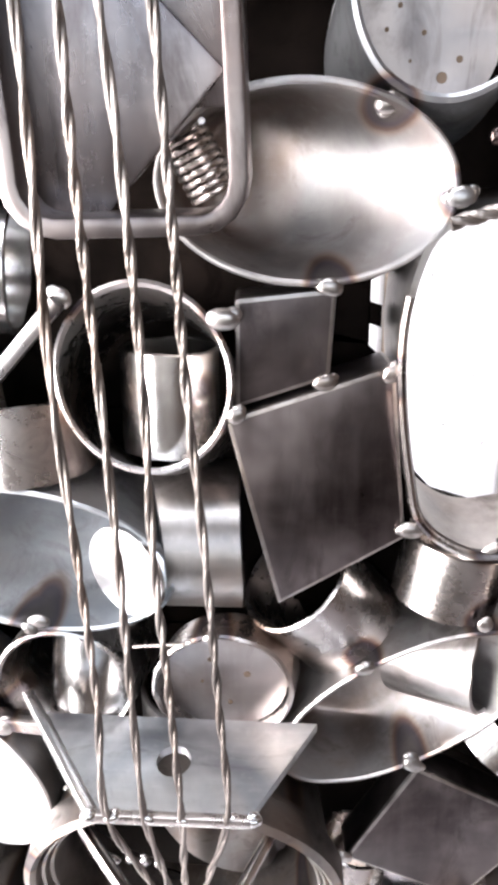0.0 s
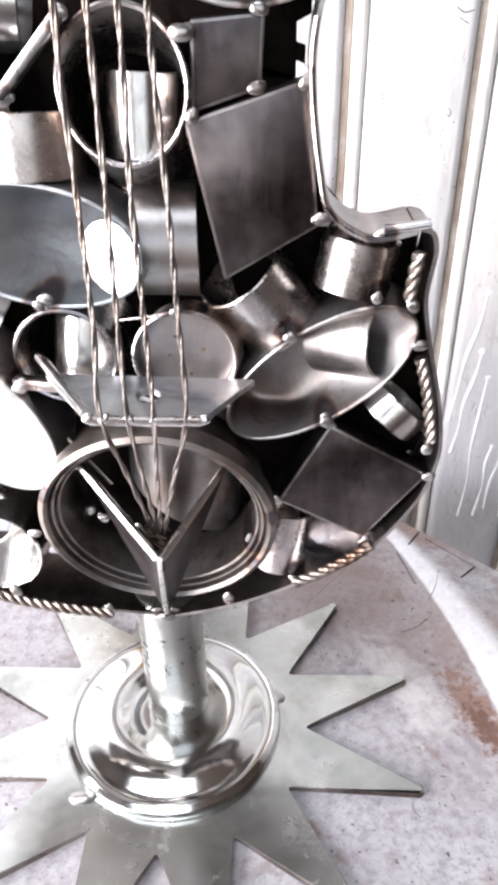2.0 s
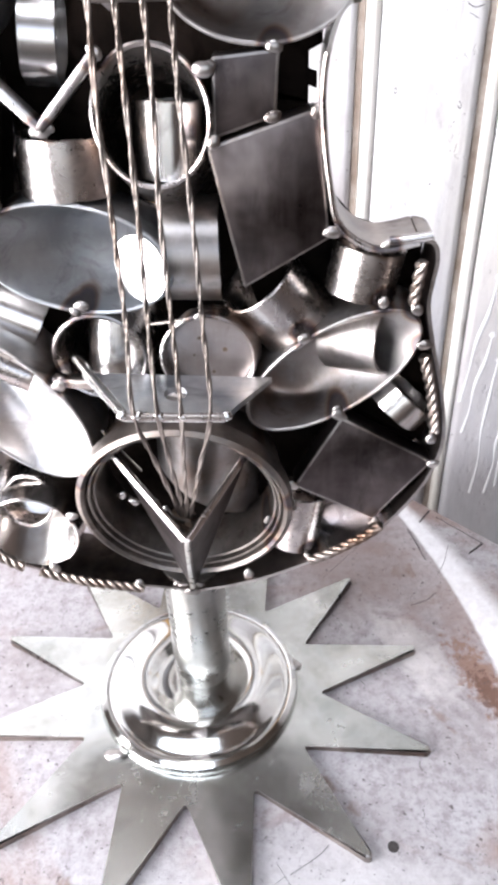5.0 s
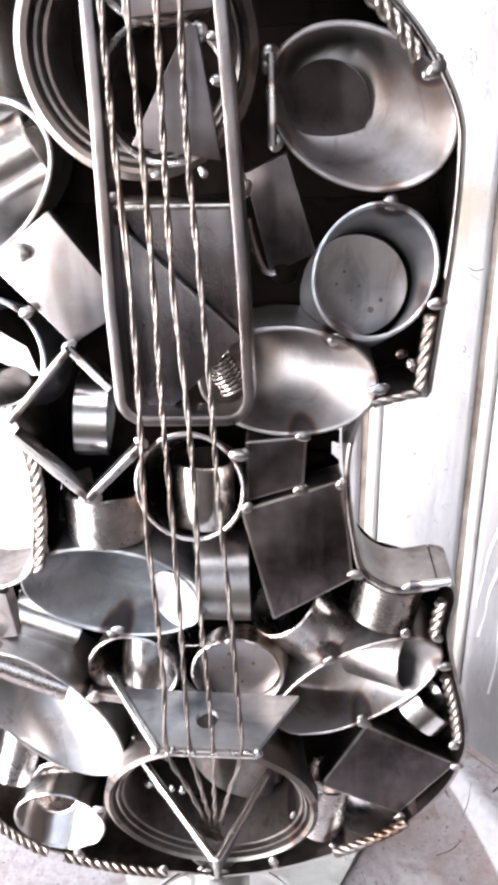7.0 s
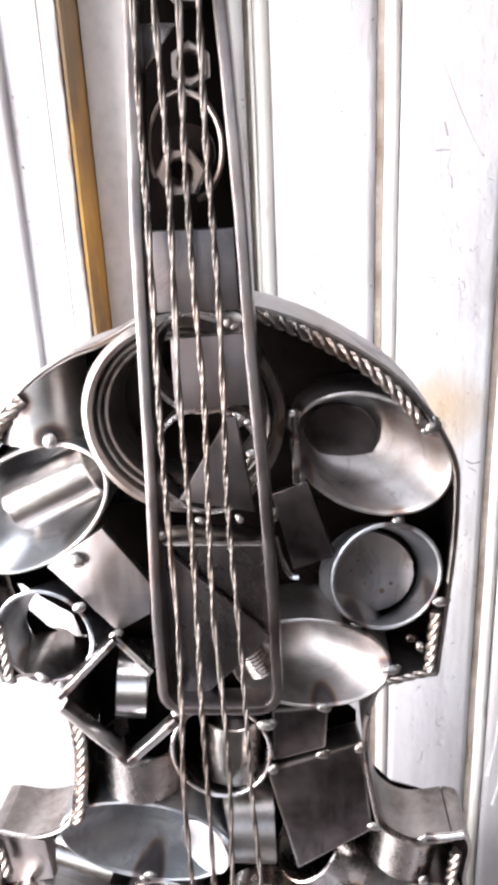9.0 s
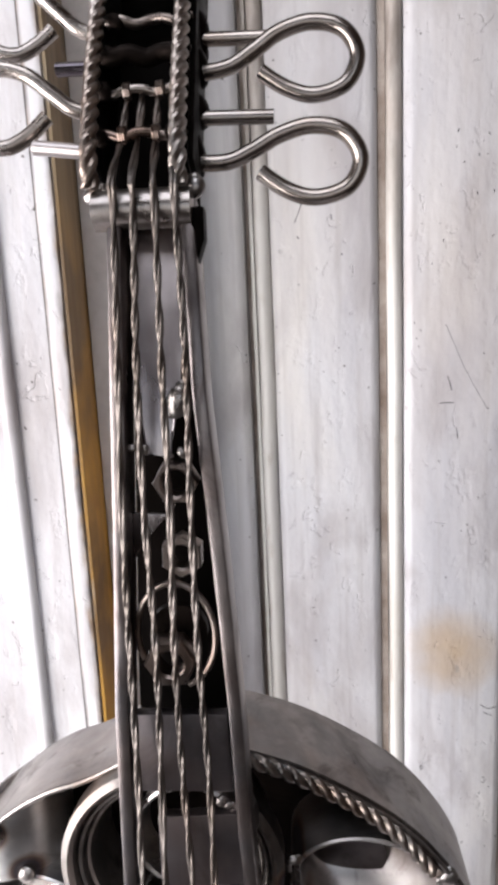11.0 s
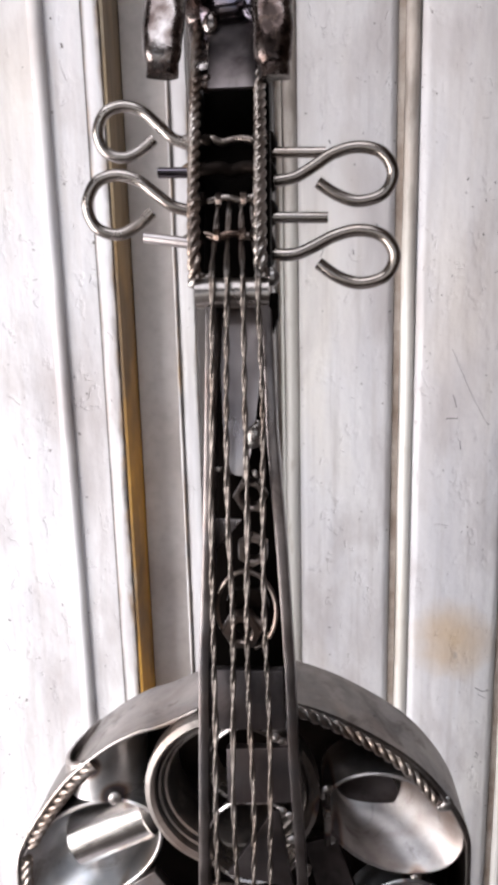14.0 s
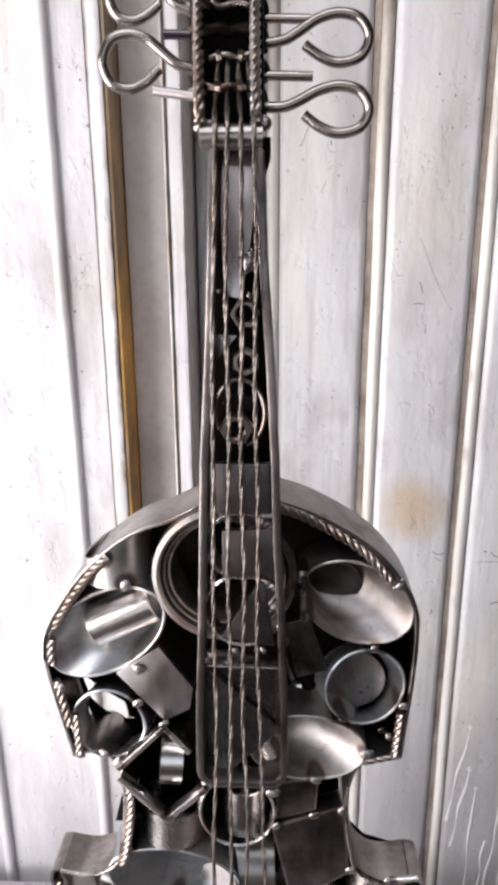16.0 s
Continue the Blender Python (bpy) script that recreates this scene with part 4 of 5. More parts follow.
elbow(43.3, 512, 34.2, 24.6, -26, -1, depth=30, mat=DISHM)
# dark disc stands for the shaded far opening of this elbow
ring_cap(32, 212.5, 512.5, 16, (0.15, 1, 0.25), PLATE)
pipe(-102.5, 428, 24.6, 22.8, 90, -1, depth=33, mat=COOL)
elbow(-100.5, 490.5, 39.8, 24.8, 34, 1, depth=27, mat=SATIN)
part("pipe_stub", short_pipe(B(), (-91.5, 200, 496.5), (0.91, 0.05, 0.41), 12.6, 40), BRIGHT, violin)
elbow(-114, 153, 27, 26, 80, 1, y=180, depth=30, lean=0.1, slope=1.0, mat=BRIGHT)
stub((-116, 200, 165), (0.1, 1, -0.35), 15.5, 22, STEEL)
elbow(-107, 236, 49, 25.4, -51, -1, y=179, depth=36, mat=SATIN, lean=-0.03)
part("pipe_stub", cut_pipe(B(), mm(-116, 186, 262), (0.86, 0.06, -0.5), 0.0085, (mm(-134, 185, 272), (0.86, 0.3, -0.4)), (mm(-96, 188, 251), (0.9, 0.1, -0.4)), 0.0016), STEEL, violin)
elbow(-66, 308.5, 44.6, 25, -10, 1, y=186.5, depth=31, mat=COOL)
part("pipe_piece", cut_pipe(B(), mm(-20, 210, 305.5), (1, 0, -0.02), 0.0238, (mm(-32, 210, 305), (1, 0.3, 0)), (mm(-1.5, 186, 305), (1, 0.06, 0)), 0.0022), RIB, violin)
# disc added in place of the lit rear wall inside the elbow
part("end_cap", round_plate(B(), (-37.5, 190, 303.5), (0.52, 0.85, -0.03), 15.0, 1.6), BRIGHT, violin, "bright disc standing for the pipe's lit inside")
stub((-68, 207, 345), (0.03, 0.06, 1), 21, 25, STEEL)
stub((63, 203, 297.5), (0.17, 0.05, 1), 16.4, 23)
stub((23, 208, 280), (0.56, 0.26, -0.78), 20, 34)
stub((85, 204, 227), (0.66, 0.1, 0.75), 17, 13, BRIGHT)
stub((-68, 204, 394), (1, 0.12, -0.12), 18.5, 14.5, BRIGHT)
stub((-110, 211, 275), (0.8, 0.05, -0.4), 16, 36, BRIGHT)
stub((34, 203, 150), (0.15, 0.1, 1), 14, 36)
part("pipe_stub", cut_pipe(B(), mm(-95, 207, 536), (0.03, 0.04, 1), 0.0200, (mm(-95, 207, 519), (0, 0, 1)), (mm(-95, 207, 543), (-0.52, 0, 0.85)), 0.002), SATIN, violin)
stub((-138, 206, 185), (0.3, 0.3, 1), 15, 34)
stub((-134, 206, 268), (0.5, 0.2, 0.8), 14, 34)
part("pipe_piece", cut_pipe(B(), mm(-17, 223, 200), (0.04, -0.04, 1), 0.0295, (mm(0, 205, 151), (0.6, 0, 1)), (mm(-17, 223, 236), (0, 0, 1)), 0.002), DISHM, violin, "slanting cut pipe inside the flange")

# closed box pieces and plates
plate((-4.5, 186, 355), (40.5, 190, 368.5), (46, 189.5, 316), (8.8, 184, 296), thick=16, name="box_plate")
plate((-1, 189, 387), (25, 190, 389), (23.5, 190, 365), (-2, 189, 357), thick=12, name="box_plate")
plate((54.5, 187, 226.5), (102.5, 188, 199), (74, 186, 161.5), (31, 183, 186), thick=14, name="box_plate")
plate((-69.5, 186, 482.5), (-50.5, 186, 455), (-53, 187, 440), (-68, 187, 431), (-96, 187, 464), thick=5, mat=SHEET)
plate((-41, 172, 480), (0.6, 172, 438), (-33.6, 172, 403.5), (-45.5, 172, 415), thick=3, mat=PINK)
plate((-41, 175.5, 487), (0, 175.5, 486.5), (2, 177, 431), (-18, 177, 431), thick=3, mat=PINK)
plate((2, 197, 492), (17.5, 194, 499), (28.5, 195, 463), (10.5, 198, 455), thick=3)
plate((44, 210, 172), (74, 204, 158), (62, 204, 138), (40, 206, 130), thick=2, mat=PINK)
plate((-146, 192, 309), (-120, 190, 305), (-118.5, 190, 279), (-146, 192, 273), thick=8, mat=SHEET)
plate((60, 206, 240), (100, 200, 214), (97, 202, 202), (56, 208, 224), thick=2, mat=SCALE_SHADE)
plate((-40, 176, 488.6), (0, 176, 488), (0, 164, 486.4), (-40, 164, 487), thick=2.2, mat=BRIGHT, name="fret_strip")


def bar(a, b, w=5.0, d=3.0, mat=STEEL, name="flat_bar"):
    return part(name, sweep(B(), [mm(*a), mm(*b)], bar_profile(d / 1000, w / 1000)), mat, violin)


bar((-97, 184, 394), (-68.5, 183, 364.5), 4, 8)
bar((-43.5, 182, 389.5), (-68.5, 183, 364.5), 4, 8)
bar((-68, 184, 431), (-97, 184, 400.5), 3.4, 8)
bar((-68, 184, 431), (-53, 182, 414.5), 3.4, 6)
bar((-84, 182, 251), (-60, 180, 250), 5, 6)
bar((13, 187, 530), (13, 187, 502), 3, 6)

# flanged rings
def flange(x, y, z, r, depth, lean, name="flange_ring"):
    bm = B()
    prof = [(r, 0), (r, 9), (r - 2.5, 10.5), (r - 4.2, 9), (r - 4.8, 5.5), (r - 5.8, 7), (r - 6.8, 6.6), (r - 7.2, 3.6), (r - 8.2, 4.6), (r - 9.2, 4.0), (r - 10, 1), (r - 10.5, -6), (r - 10.5, -depth), (r - 7, -depth), (r - 4, -6), (r - 1, -2)]
    m = Matrix.Translation(mm(x, y, z)) @ pose(0, 0, 0, 90 - lean, 0, 0)
    seg, rings = 72, []
    for i in range(seg):
        a = math.tau * i / seg
        rings.append([bm.verts.new(m @ Vector((q * math.cos(a) / 1000, q * math.sin(a) / 1000, h / 1000))) for q, h in prof])
    k = len(prof)
    for i in range(seg):
        p, q = rings[i], rings[(i + 1) % seg]
        for j in range(k):
            bm.faces.new((p[j], p[(j + 1) % k], q[(j + 1) % k], q[j]))
    return part(name, bm, FLANGE, violin, "turned steel flange ring")


flange(-26, 180.5, 181, 56.3, 24, -9)
flange(-30.3, 188, 532, 39.6, 20, 0)

# V shaped tailpiece: two folded leaves meeting in a sharp edge
tail = new("tailpiece")
tail.parent = violin
part("leaf", hull(B(), (mm(-60, 174, 213), mm(-21, 140, 187), mm(-27, 179, 112)), 0.0022), PLATE, tail)
part("leaf", hull(B(), (mm(9.5, 180, 212.5), mm(-19, 140, 187), mm(-26.5, 179, 112)), 0.0022), PLATE, tail)
part("edge_rod", sweep(B(), [mm(-60, 173.5, 214), mm(-21, 139.5, 187.5)], bar_profile(0.0032, 0.0032)), BRIGHT, tail)
part("edge_rod", sweep(B(), [mm(9.5, 179.5, 213.5), mm(-19, 139.5, 187.5)], bar_profile(0.0032, 0.0032)), BRIGHT, tail)
part("edge_rod", sweep(B(), [mm(-20, 139.5, 188), mm(-27, 179, 112)], bar_profile(0.003, 0.003)), STEEL, tail)

# bridge: a tapered shelf that carries the strings
def bridge_plate():
    bm = B()
    corners = [mm(-69.5, 180, 256), mm(20.5, 179, 254), mm(0.5, 143.5, 255), mm(-43, 144.5, 254.5)]
    outer, inner = [], []
    mid = mm(-22.5, 163, 254.8)
    for k in range(4):
        for i in range(8):
            p = corners[k].lerp(corners[(k + 1) % 4], i / 8)
            d = (p - mid).normalized()
            outer.append(p)
            inner.append(mid + Vector((d.x, d.y, 0)).normalized() * 0.0052 + Vector((0, 0, 0.0052 * d.y * 0.13)))
    down = Vector((0, 0, -0.003))
    loops = [[bm.verts.new(p + o) for p in line] for line, o in ((outer, Vector()), (inner, Vector()), (inner, down), (outer, down))]
    for a, b in zip(loops, loops[1:] + loops[:1]):
        for i in range(32):
            bm.faces.new((a[i], a[(i + 1) % 32], b[(i + 1) % 32], b[i]))
    return bm


part("bridge", bridge_plate(), BRIDGE, violin, "tapered steel bridge plate with a drilled hole")
part("bridge_edge", sweep(B(), [mm(-71, 180, 264), mm(-43, 144.5, 255.5)], bar_profile(0.004, 0.003)), BRIGHT, violin)
for k, x in enumerate((-43, -37, -27, -17, -4, 1.5)):
    part("weld_bead", blob(B(), mm(x, 143.5, 255.2), 0.0024, k + 40, (1.2, 0.8, 0.8)), BRIGHT, violin)
part("bridge_edge", sweep(B(), [mm(-43.5, 144, 254.6), mm(1.5, 143, 255)], bar_profile(0.0026, 0.0036)), STEEL, violin)

# ---------------------------------------------------------------- neck
neck = new("neck")
neck.parent = violin
u_path = [mm(-31, 181, 754), mm(-31.2, 177, 744), mm(-32.2, 170.5, 702), mm(-34.5, 167.5, 652), mm(-37.8, 166.5, 603), mm(-39.2, 166.5, 563), mm(-41, 167, 515), mm(-44.1, 168, 452), mm(-44.4, 168, 424)]
corner_l = [mm(-44.6 + 9 - 9 * math.cos(radians(a)), 168, 418 - 9 * math.sin(radians(a))) for a in (0, 22, 45, 67, 90)]
corner_r = [mm(3.2 - 9 + 9 * math.sin(radians(a)), 168, 418 - 9 * math.cos(radians(a))) for a in (0, 22, 45, 67, 90)]
u_path += corner_l + corner_r + [mm(3.1, 168, 424), mm(2.6, 168, 463), mm(0.8, 167, 514), mm(-1.7, 166.5, 563), mm(-2.8, 166.5, 606), mm(-5.2, 167.5, 652), mm(-8.6, 170.5, 701), mm(-10.0, 177, 744), mm(-10.2, 181, 754)]
part("frame_bar", sweep(B(), u_path, bar_profile(0.013, 0.0043)), UBAR, neck, "bent U shaped flat bar")
part("back_strip", hull(B(), (mm(-31.5, 190, 752), mm(-11.2, 190, 752), mm(-9.2, 187, 690), mm(-5, 185, 600), mm(-3.5, 185, 575), mm(-39, 185, 575), mm(-38, 185, 600), mm(-33, 187, 690)), 0.003), SHADE_BLACK, neck)
part("inner_strip", hull(B(), (mm(-28.2, 182, 753), mm(-12.6, 182, 753), mm(-13.2, 175.5, 722), mm(-15.5, 171, 702), mm(-18.4, 169, 690), mm(-18.8, 169, 681), mm(-23, 169, 684), mm(-26.2, 169, 683), mm(-27.8, 171, 702), mm(-28.6, 175.5, 722)), 0.002), STRIP, neck, "torn pale steel strip")
part("inner_strip", hull(B(), (mm(-33.6, 169, 665.5), mm(-20.4, 169, 665), mm(-24.4, 169, 661), mm(-32.2, 169, 650.5)), 0.002), PINK, neck)
part("corner_piece", hull(B(), (mm(-9.6, 172, 753), mm(-5.4, 172, 753), mm(-5.4, 171, 744), mm(-8.6, 170, 735)), 0.006), SHADE_BLACK, neck, "black corner piece under the nut")
for k, (x, z) in enumerate(((-26, 685), (-30, 686), (-19, 683), (-15, 684), (-19, 668.5))):
    part("weld_bead", blob(B(), mm(x, 167.5, z), 0.0013, k + 30), WELD, neck)
part("fret_plate", hull(B(), (mm(-35.8, 162, 602.8), mm(-5.4, 162, 602.8), mm(-4.8, 162.5, 575.6), mm(-36.4, 162.5, 575.6)), 0.004, 0.0006), FRET, neck)
part("fret_plate", hull(B(), (mm(-29.6, 162.5, 566.4), mm(-3.9, 162.5, 567.6), mm(-2.9, 162.5, 541.6), mm(-30, 162.5, 540)), 0.004, 0.0006), FRET, neck)
part("fret_plate", hull(B(), (mm(-11, 162, 537.6), mm(-8, 162, 537.6), mm(-2.6, 162, 499.6), mm(-31.2, 162, 505)), 0.003, 0.0006), FRET, neck)
part("fret_ring", mouth(B(), -20.2, 557, 19.6, 19.2, 0, y=164.5, depth=12, wall=1.8), STEEL, neck)
part("fret_ring", mouth(B(), -19.6, 519.5, 19.8, 21.4, 90, y=164.5, depth=14, wall=1.8), STEEL, neck)
for k, (x, z, r) in enumerate(((-9, 571, 1.8), (-7, 570, 1.5), (-7.5, 536, 2.2), (-4, 534.5, 1.4), (-3, 522, 2.2), (-24, 496, 1.6), (-9, 496, 1.5), (-40, 490, 2.0))):
    part("weld_bead", blob(B(), mm(x, 164, z), r / 1000, k + 120, (1.1, 0.7, 1)), WELD, neck)


def hex_nut(x, y, z, r, hole, thick, turn):
    bm = B()
    rings = []
    for rad, dy, six in ((r * 0.93, 0, 1), (r, 1.0, 1), (r, thick, 1), (hole, thick, 0), (hole, 0.8, 0), (hole * 1.18, 0, 0)):
        ring = []
        for i in range(36):
            a = math.tau * i / 36
            q = rad
            if six:
                q = rad * math.cos(math.pi / 6) / math.cos((a % (math.tau / 6)) - math.pi / 6)
            ring.append(bm.verts.new(mm(x + q * math.cos(a + turn), y + dy, z + q * math.sin(a + turn))))
        rings.append(ring)
    for k in range(6):
        a, b = rings[k], rings[(k + 1) % 6]
        for i in range(36):
            bm.faces.new((a[i], a[(i + 1) % 36], b[(i + 1) % 36], b[i]))
    return part("hex_nut", bm, NUT, neck, "small steel hexagon nut")


hex_nut(-17.4, 165, 675.3, 6.9, 4.0, 6, 0.0)
hex_nut(-17.0, 165, 652.6, 6.7, 3.6, 6, 0.5)
hex_nut(-21.6, 160, 620.6, 8.2, 4.0, 7, 0.05)
ring = [mm(-20 + 12.0 * math.cos(radians(-75 + 285 * i / 40)), 164 + 0.04 * i, 628 + 16.6 * math.sin(radians(-75 + 285 * i / 40))) for i in range(41)]
part("round_ring", sweep(B(), ring, disc(0.0010, 8)), NUT, neck, "thin open wire ring")
part("round_washer", round_plate(B(), (-20, 171, 627), (0, 1, 0.1), 9, 3), SCALE_SHADE, neck)
part("weld_bead", blob(B(), mm(-15.5, 168, 699), 0.0034, 3, (1, 0.7, 1.5)), WELD, neck)

def lean_y(z):
    return 175 + (z - 762) * 0.75


# strings: twisted wire from the pegs over the nut and the bridge to the tailpiece
for k, (top, mid, low) in enumerate(((-30.0, -33.4, -38.0), (-24.4, -25.8, -27.4), (-18.4, -18.8, -17.2), (-12.8, -11.4, -4.6))):
    pts = [mm(top * 0.8 - 6, lean_y(789) + 3, 789), mm(top * 0.9 - 3.5, lean_y(773) + 2, 773), mm(top, 168.5, 760.5), mm(top, 168.0, 752)]
    for s in range(1, 12):
        u = s / 12
        wob = 0.6 * math.sin(k * 2.1 + s * 1.9) + 0.35 * math.sin(k * 1.3 + s * 4.7)
        x = top + (mid - top) * u / 0.32 if u < 0.32 else mid + (low - mid) * (max(0.0, u - 0.5) / 0.5)
        pts.append(mm(x + wob, 168.0 + (144.0 - 168.0) * (u ** 0.6 if u < 0.5 else 0.66 + 0.68 * (u - 0.5)) - 0.6, 752 + (254.5 - 752) * u))
    pts += [mm(low, 142.6, 257.5), mm(low * 0.6 - 9, 148, 226), mm(-22 + (k - 1.5) * 1.8, 154, 192), mm(-23 + (k - 1.5), 157, 182)]
    fine = smooth_path(pts, 22)
    bm = B()
    for ph in (0, math.pi):
        sweep(bm, fine, [(x + 0.00052 * math.cos(ph), y + 0.00052 * math.sin(ph)) for x, y in disc(0.00068, 8)], 26 + 3 * k, sway=1.6)
    part("string", bm, WIRE, violin, "twisted pair of steel wires")

# ---------------------------------------------------------------- head with pegs
head = new("pegbox")
head.parent = violin
head.location = (-0.003, -0.001, 0.007)


part("nut_bar", sweep(B(), [mm(-34.4, 176, 746), mm(-33.9, 176, 746), mm(-32.6, 176, 746), mm(-27, 175.8, 746.2), mm(-12, 175.8, 746.2), mm(-7.4, 176, 746), mm(-6, 176, 746), mm(-5.4, 176, 746)], disc(0.0056, 28), swell=lambda f: 0.55 if f < 0.005 or f > 0.995 else 0.85 if f < 0.03 or f > 0.97 else 1.0), BAR, head, "thick round bar that the strings cross")
for k, (x, z, r) in enumerate(((-34, 751, 2.8), (-30, 752, 2.0), (-5.5, 751.5, 3.0), (-9, 752, 2.0))):
    part("weld_bead", blob(B(), mm(x, 177, z), r / 1000, k + 90, (1.2, 0.8, 1.0)), WELD, head, "weld at the bar end")
for x0, x1, x2 in ((-34, -37.5, -39.5), (-9, -10.5, -11.8)):
    pts = [mm(x0, 173, 752), mm(x0, 174.5, 762), mm((x0 + x1) / 2, lean_y(785) - 1, 785), mm(x1, lean_y(812), 812), mm(x2, lean_y(845) + 2, 845), mm(x2, 250, 860)]
    part("twisted_bar", strands(resample(smooth_path(pts, 40), 0.0008), 0.0023, 58), ROPE, head, "twisted steel bar")
    s = -1 if x0 < -20 else 1
    part("cheek", hull(B(), (mm(x0 + s * 1.6, 180, 760), mm(x2 + s * 2, 252, 858), mm(x2 + s * 2, 275, 846), mm(x0 + s * 1.6, 196, 752)), 0.002), SHADE_BLACK, head)
part("back_plate", hull(B(), (mm(-37, 199, 745), mm(-7, 199, 745), mm(-9.4, 258, 838), mm(-42, 258, 838)), 0.002), SHADE_BLACK, head)
part("front_plate", hull(B(), (mm(-33.5, 226, 831), mm(-12.5, 226, 831), mm(-11.5, 252, 868), mm(-35, 252, 868)), 0.002), PLATE, head, "plain plate below the scroll")
for k, (z, r, m) in enumerate(((768, 1.5, NUT), (782.5, 1.5, ROD), (795, 2.8, SCALE_SHADE), (808, 1.6, NUT))):
    bend = [mm(-36 + 28 * u / 6, lean_y(z) + 6 + 0.7 * math.sin(u * 1.7 + k), z + 0.8 * math.sin(u * 2.3 + k * 2)) for u in range(7)]
    part("cross_rod", sweep(B(), smooth_path(bend, 4), disc(r / 1000, 10)), m, head)
    for x in (-33, -11):
        part("weld_bead", blob(B(), mm(x, lean_y(z) + 5, z), 0.0024, k * 3 + x, (1.2, 0.8, 1)), SCALE_SHADE, head)
    # wire ends wound round the rod
    for x in (-27.5, -17.5) if k < 2 else ():
        wind = [mm(x + 0.35 * q / 4, lean_y(z) + 6 + (r + 0.7) * math.cos(math.tau * q / 8), z + (r + 0.7) * math.sin(math.tau * q / 8)) for q in range(22)]
        part("wire_winding", sweep(B(), wind, disc(0.0006, 6)), NUT, head)

LOOP = [(0, 0), (8.4, 0.4), (16, 4.0), (23.4, 8.2), (32.7, 10.3), (42, 7.5), (46.4, -0.9), (43, -9.3), (33.7, -12.2), (25.2, -9.3), (17.4, -3.2)]


def peg(x, y, z, way, size, lift=0.0, tall=1.0):
    pts = [mm(x + way * size * u, y - 0.10 * u, z + size * tall * v + lift * min(u, 20) / 20) for u, v in LOOP]
    return part("peg", sweep(B(), smooth_path(pts, 8), disc(0.0025, 16)), ROD, head, "tuning peg of bent round rod")


peg(-5, 195, 760.6, 1, 1.02, -1.0, 0.88)
peg(-5, 214, 791, 1, 1.04, 2, 0.90)
peg(-40, 212, 780, -1, 0.93, 4, 1.14)
peg(-43.5, 233, 810, -1, 0.84, 6.5, 1.12)
for a, b, m in (((-6, 224, 804), (16.5, 224, 803.2), ROD), ((-6, 207, 776), (17, 207, 775.2), ROD), ((-38, 198, 766), (-58, 200, 769), SHEET), ((-42, 220, 796.5), (-55, 221, 797), BLUED)):
    part("peg_stub", sweep(B(), [mm(*a), mm(*b)], disc(0.0023, 14)), m, head)
# sooty welds where the rods pass through the cheeks
for k, (x, y, z) in enumerate(((-6, 197, 761.5), (-6.5, 208, 776.5), (-7, 216, 791.5), (-7.5, 225, 804.5))):
    part("weld_bead", blob(B(), mm(x, y, z + 1.5), 0.0045, k + 310, (0.75, 0.9, 1.35)), SCALE_SHADE, head, "sooty weld at the peg")
for k, (x, y, z) in enumerate(((-39, 200, 767), (-41, 213, 780.5), (-42.5, 221, 797.5), (-44, 233, 811))):
    part("weld_bead", blob(B(), mm(x, y, z), 0.0030, k + 330, (1.1, 0.9, 1)), SPOT if k == 2 else WELD, head)

for s, x_in, x_out, low in ((-1, -36, -49.5, 3), (1, -9.5, -4.5, 6)):
    pts = [mm(x_in, 236, 838), mm(x_in + s * 1, 252, 856), mm(x_in + s * 2, 257, 868), mm((x_in + x_out) / 2, 246, 877), mm(x_out - s * 3, 230, 874), mm(x_out - s, 220, 862), mm(x_out, 214, 848 - low / 2), mm(x_out + s * 0.5, 212, 836 - low)]
    bm = sweep(B(), smooth_path(pts, 16), disc(0.0064, 24, 2, 0.25), side=(1, 0, 0), swell=lambda f: 0.60 + 0.40 * math.sin(math.pi * min(1, f * 1.05 + 0.03)) ** 0.5 + (0.34 if s < 0 else 0.30) * f * f * (1 if f < 0.93 else 0.7))
    for v in bm.verts:
        knock = noise.noise(v.co * 90) * 0.0013
        v.co += Vector((knock, -knock, noise.noise(v.co * 130 + Vector((3, 1, 2))) * 0.001))
    part("scroll", bm, HORN, head, "curled thick hammered steel scroll horn")
part("scroll_bar", sweep(B(), smooth_path([mm(-37, 254, 868), mm(-24, 252, 869), mm(-9, 255, 870)], 6), disc(0.0062, 18), swell=lambda f: 1.0 + 0.14 * math.sin(5 * f)), BLUED, head, "burnt blue round bar")
part("weld_bead", blob(B(), mm(-14, 248, 868), 0.0055, 5), BLUED, head)
part("weld_bead", blob(B(), mm(-33, 245, 862), 0.0040, 9), HORN, head)
part("weld_bead", blob(B(), mm(-34, 230, 834), 0.0034, 11), HORN, head)

# ---------------------------------------------------------------- foot: post, hub and star
foot = new("foot")
foot.parent = violin
part("post", lathe(B(), [(18.8, 14), (18.8, 60), (18.8, 110), (18.8, 113), (17.8, 113.5)], (-30, 202), 48), POST, foot, "bright steel tube post")
part("hub", lathe(B(), [(66, 6.2), (66.5, 8), (65.5, 11.5), (62.5, 13), (60.5, 12.2), (58.5, 12.4), (55, 13.6), (50, 15.6), (44, 17.4), (39, 18.2), (35, 18.0), (31.5, 16.6), (28, 14.8), (24, 13.9), (17, 13.8)], (-32, 193), 96), CHROME, foot, "polished round hub cover")


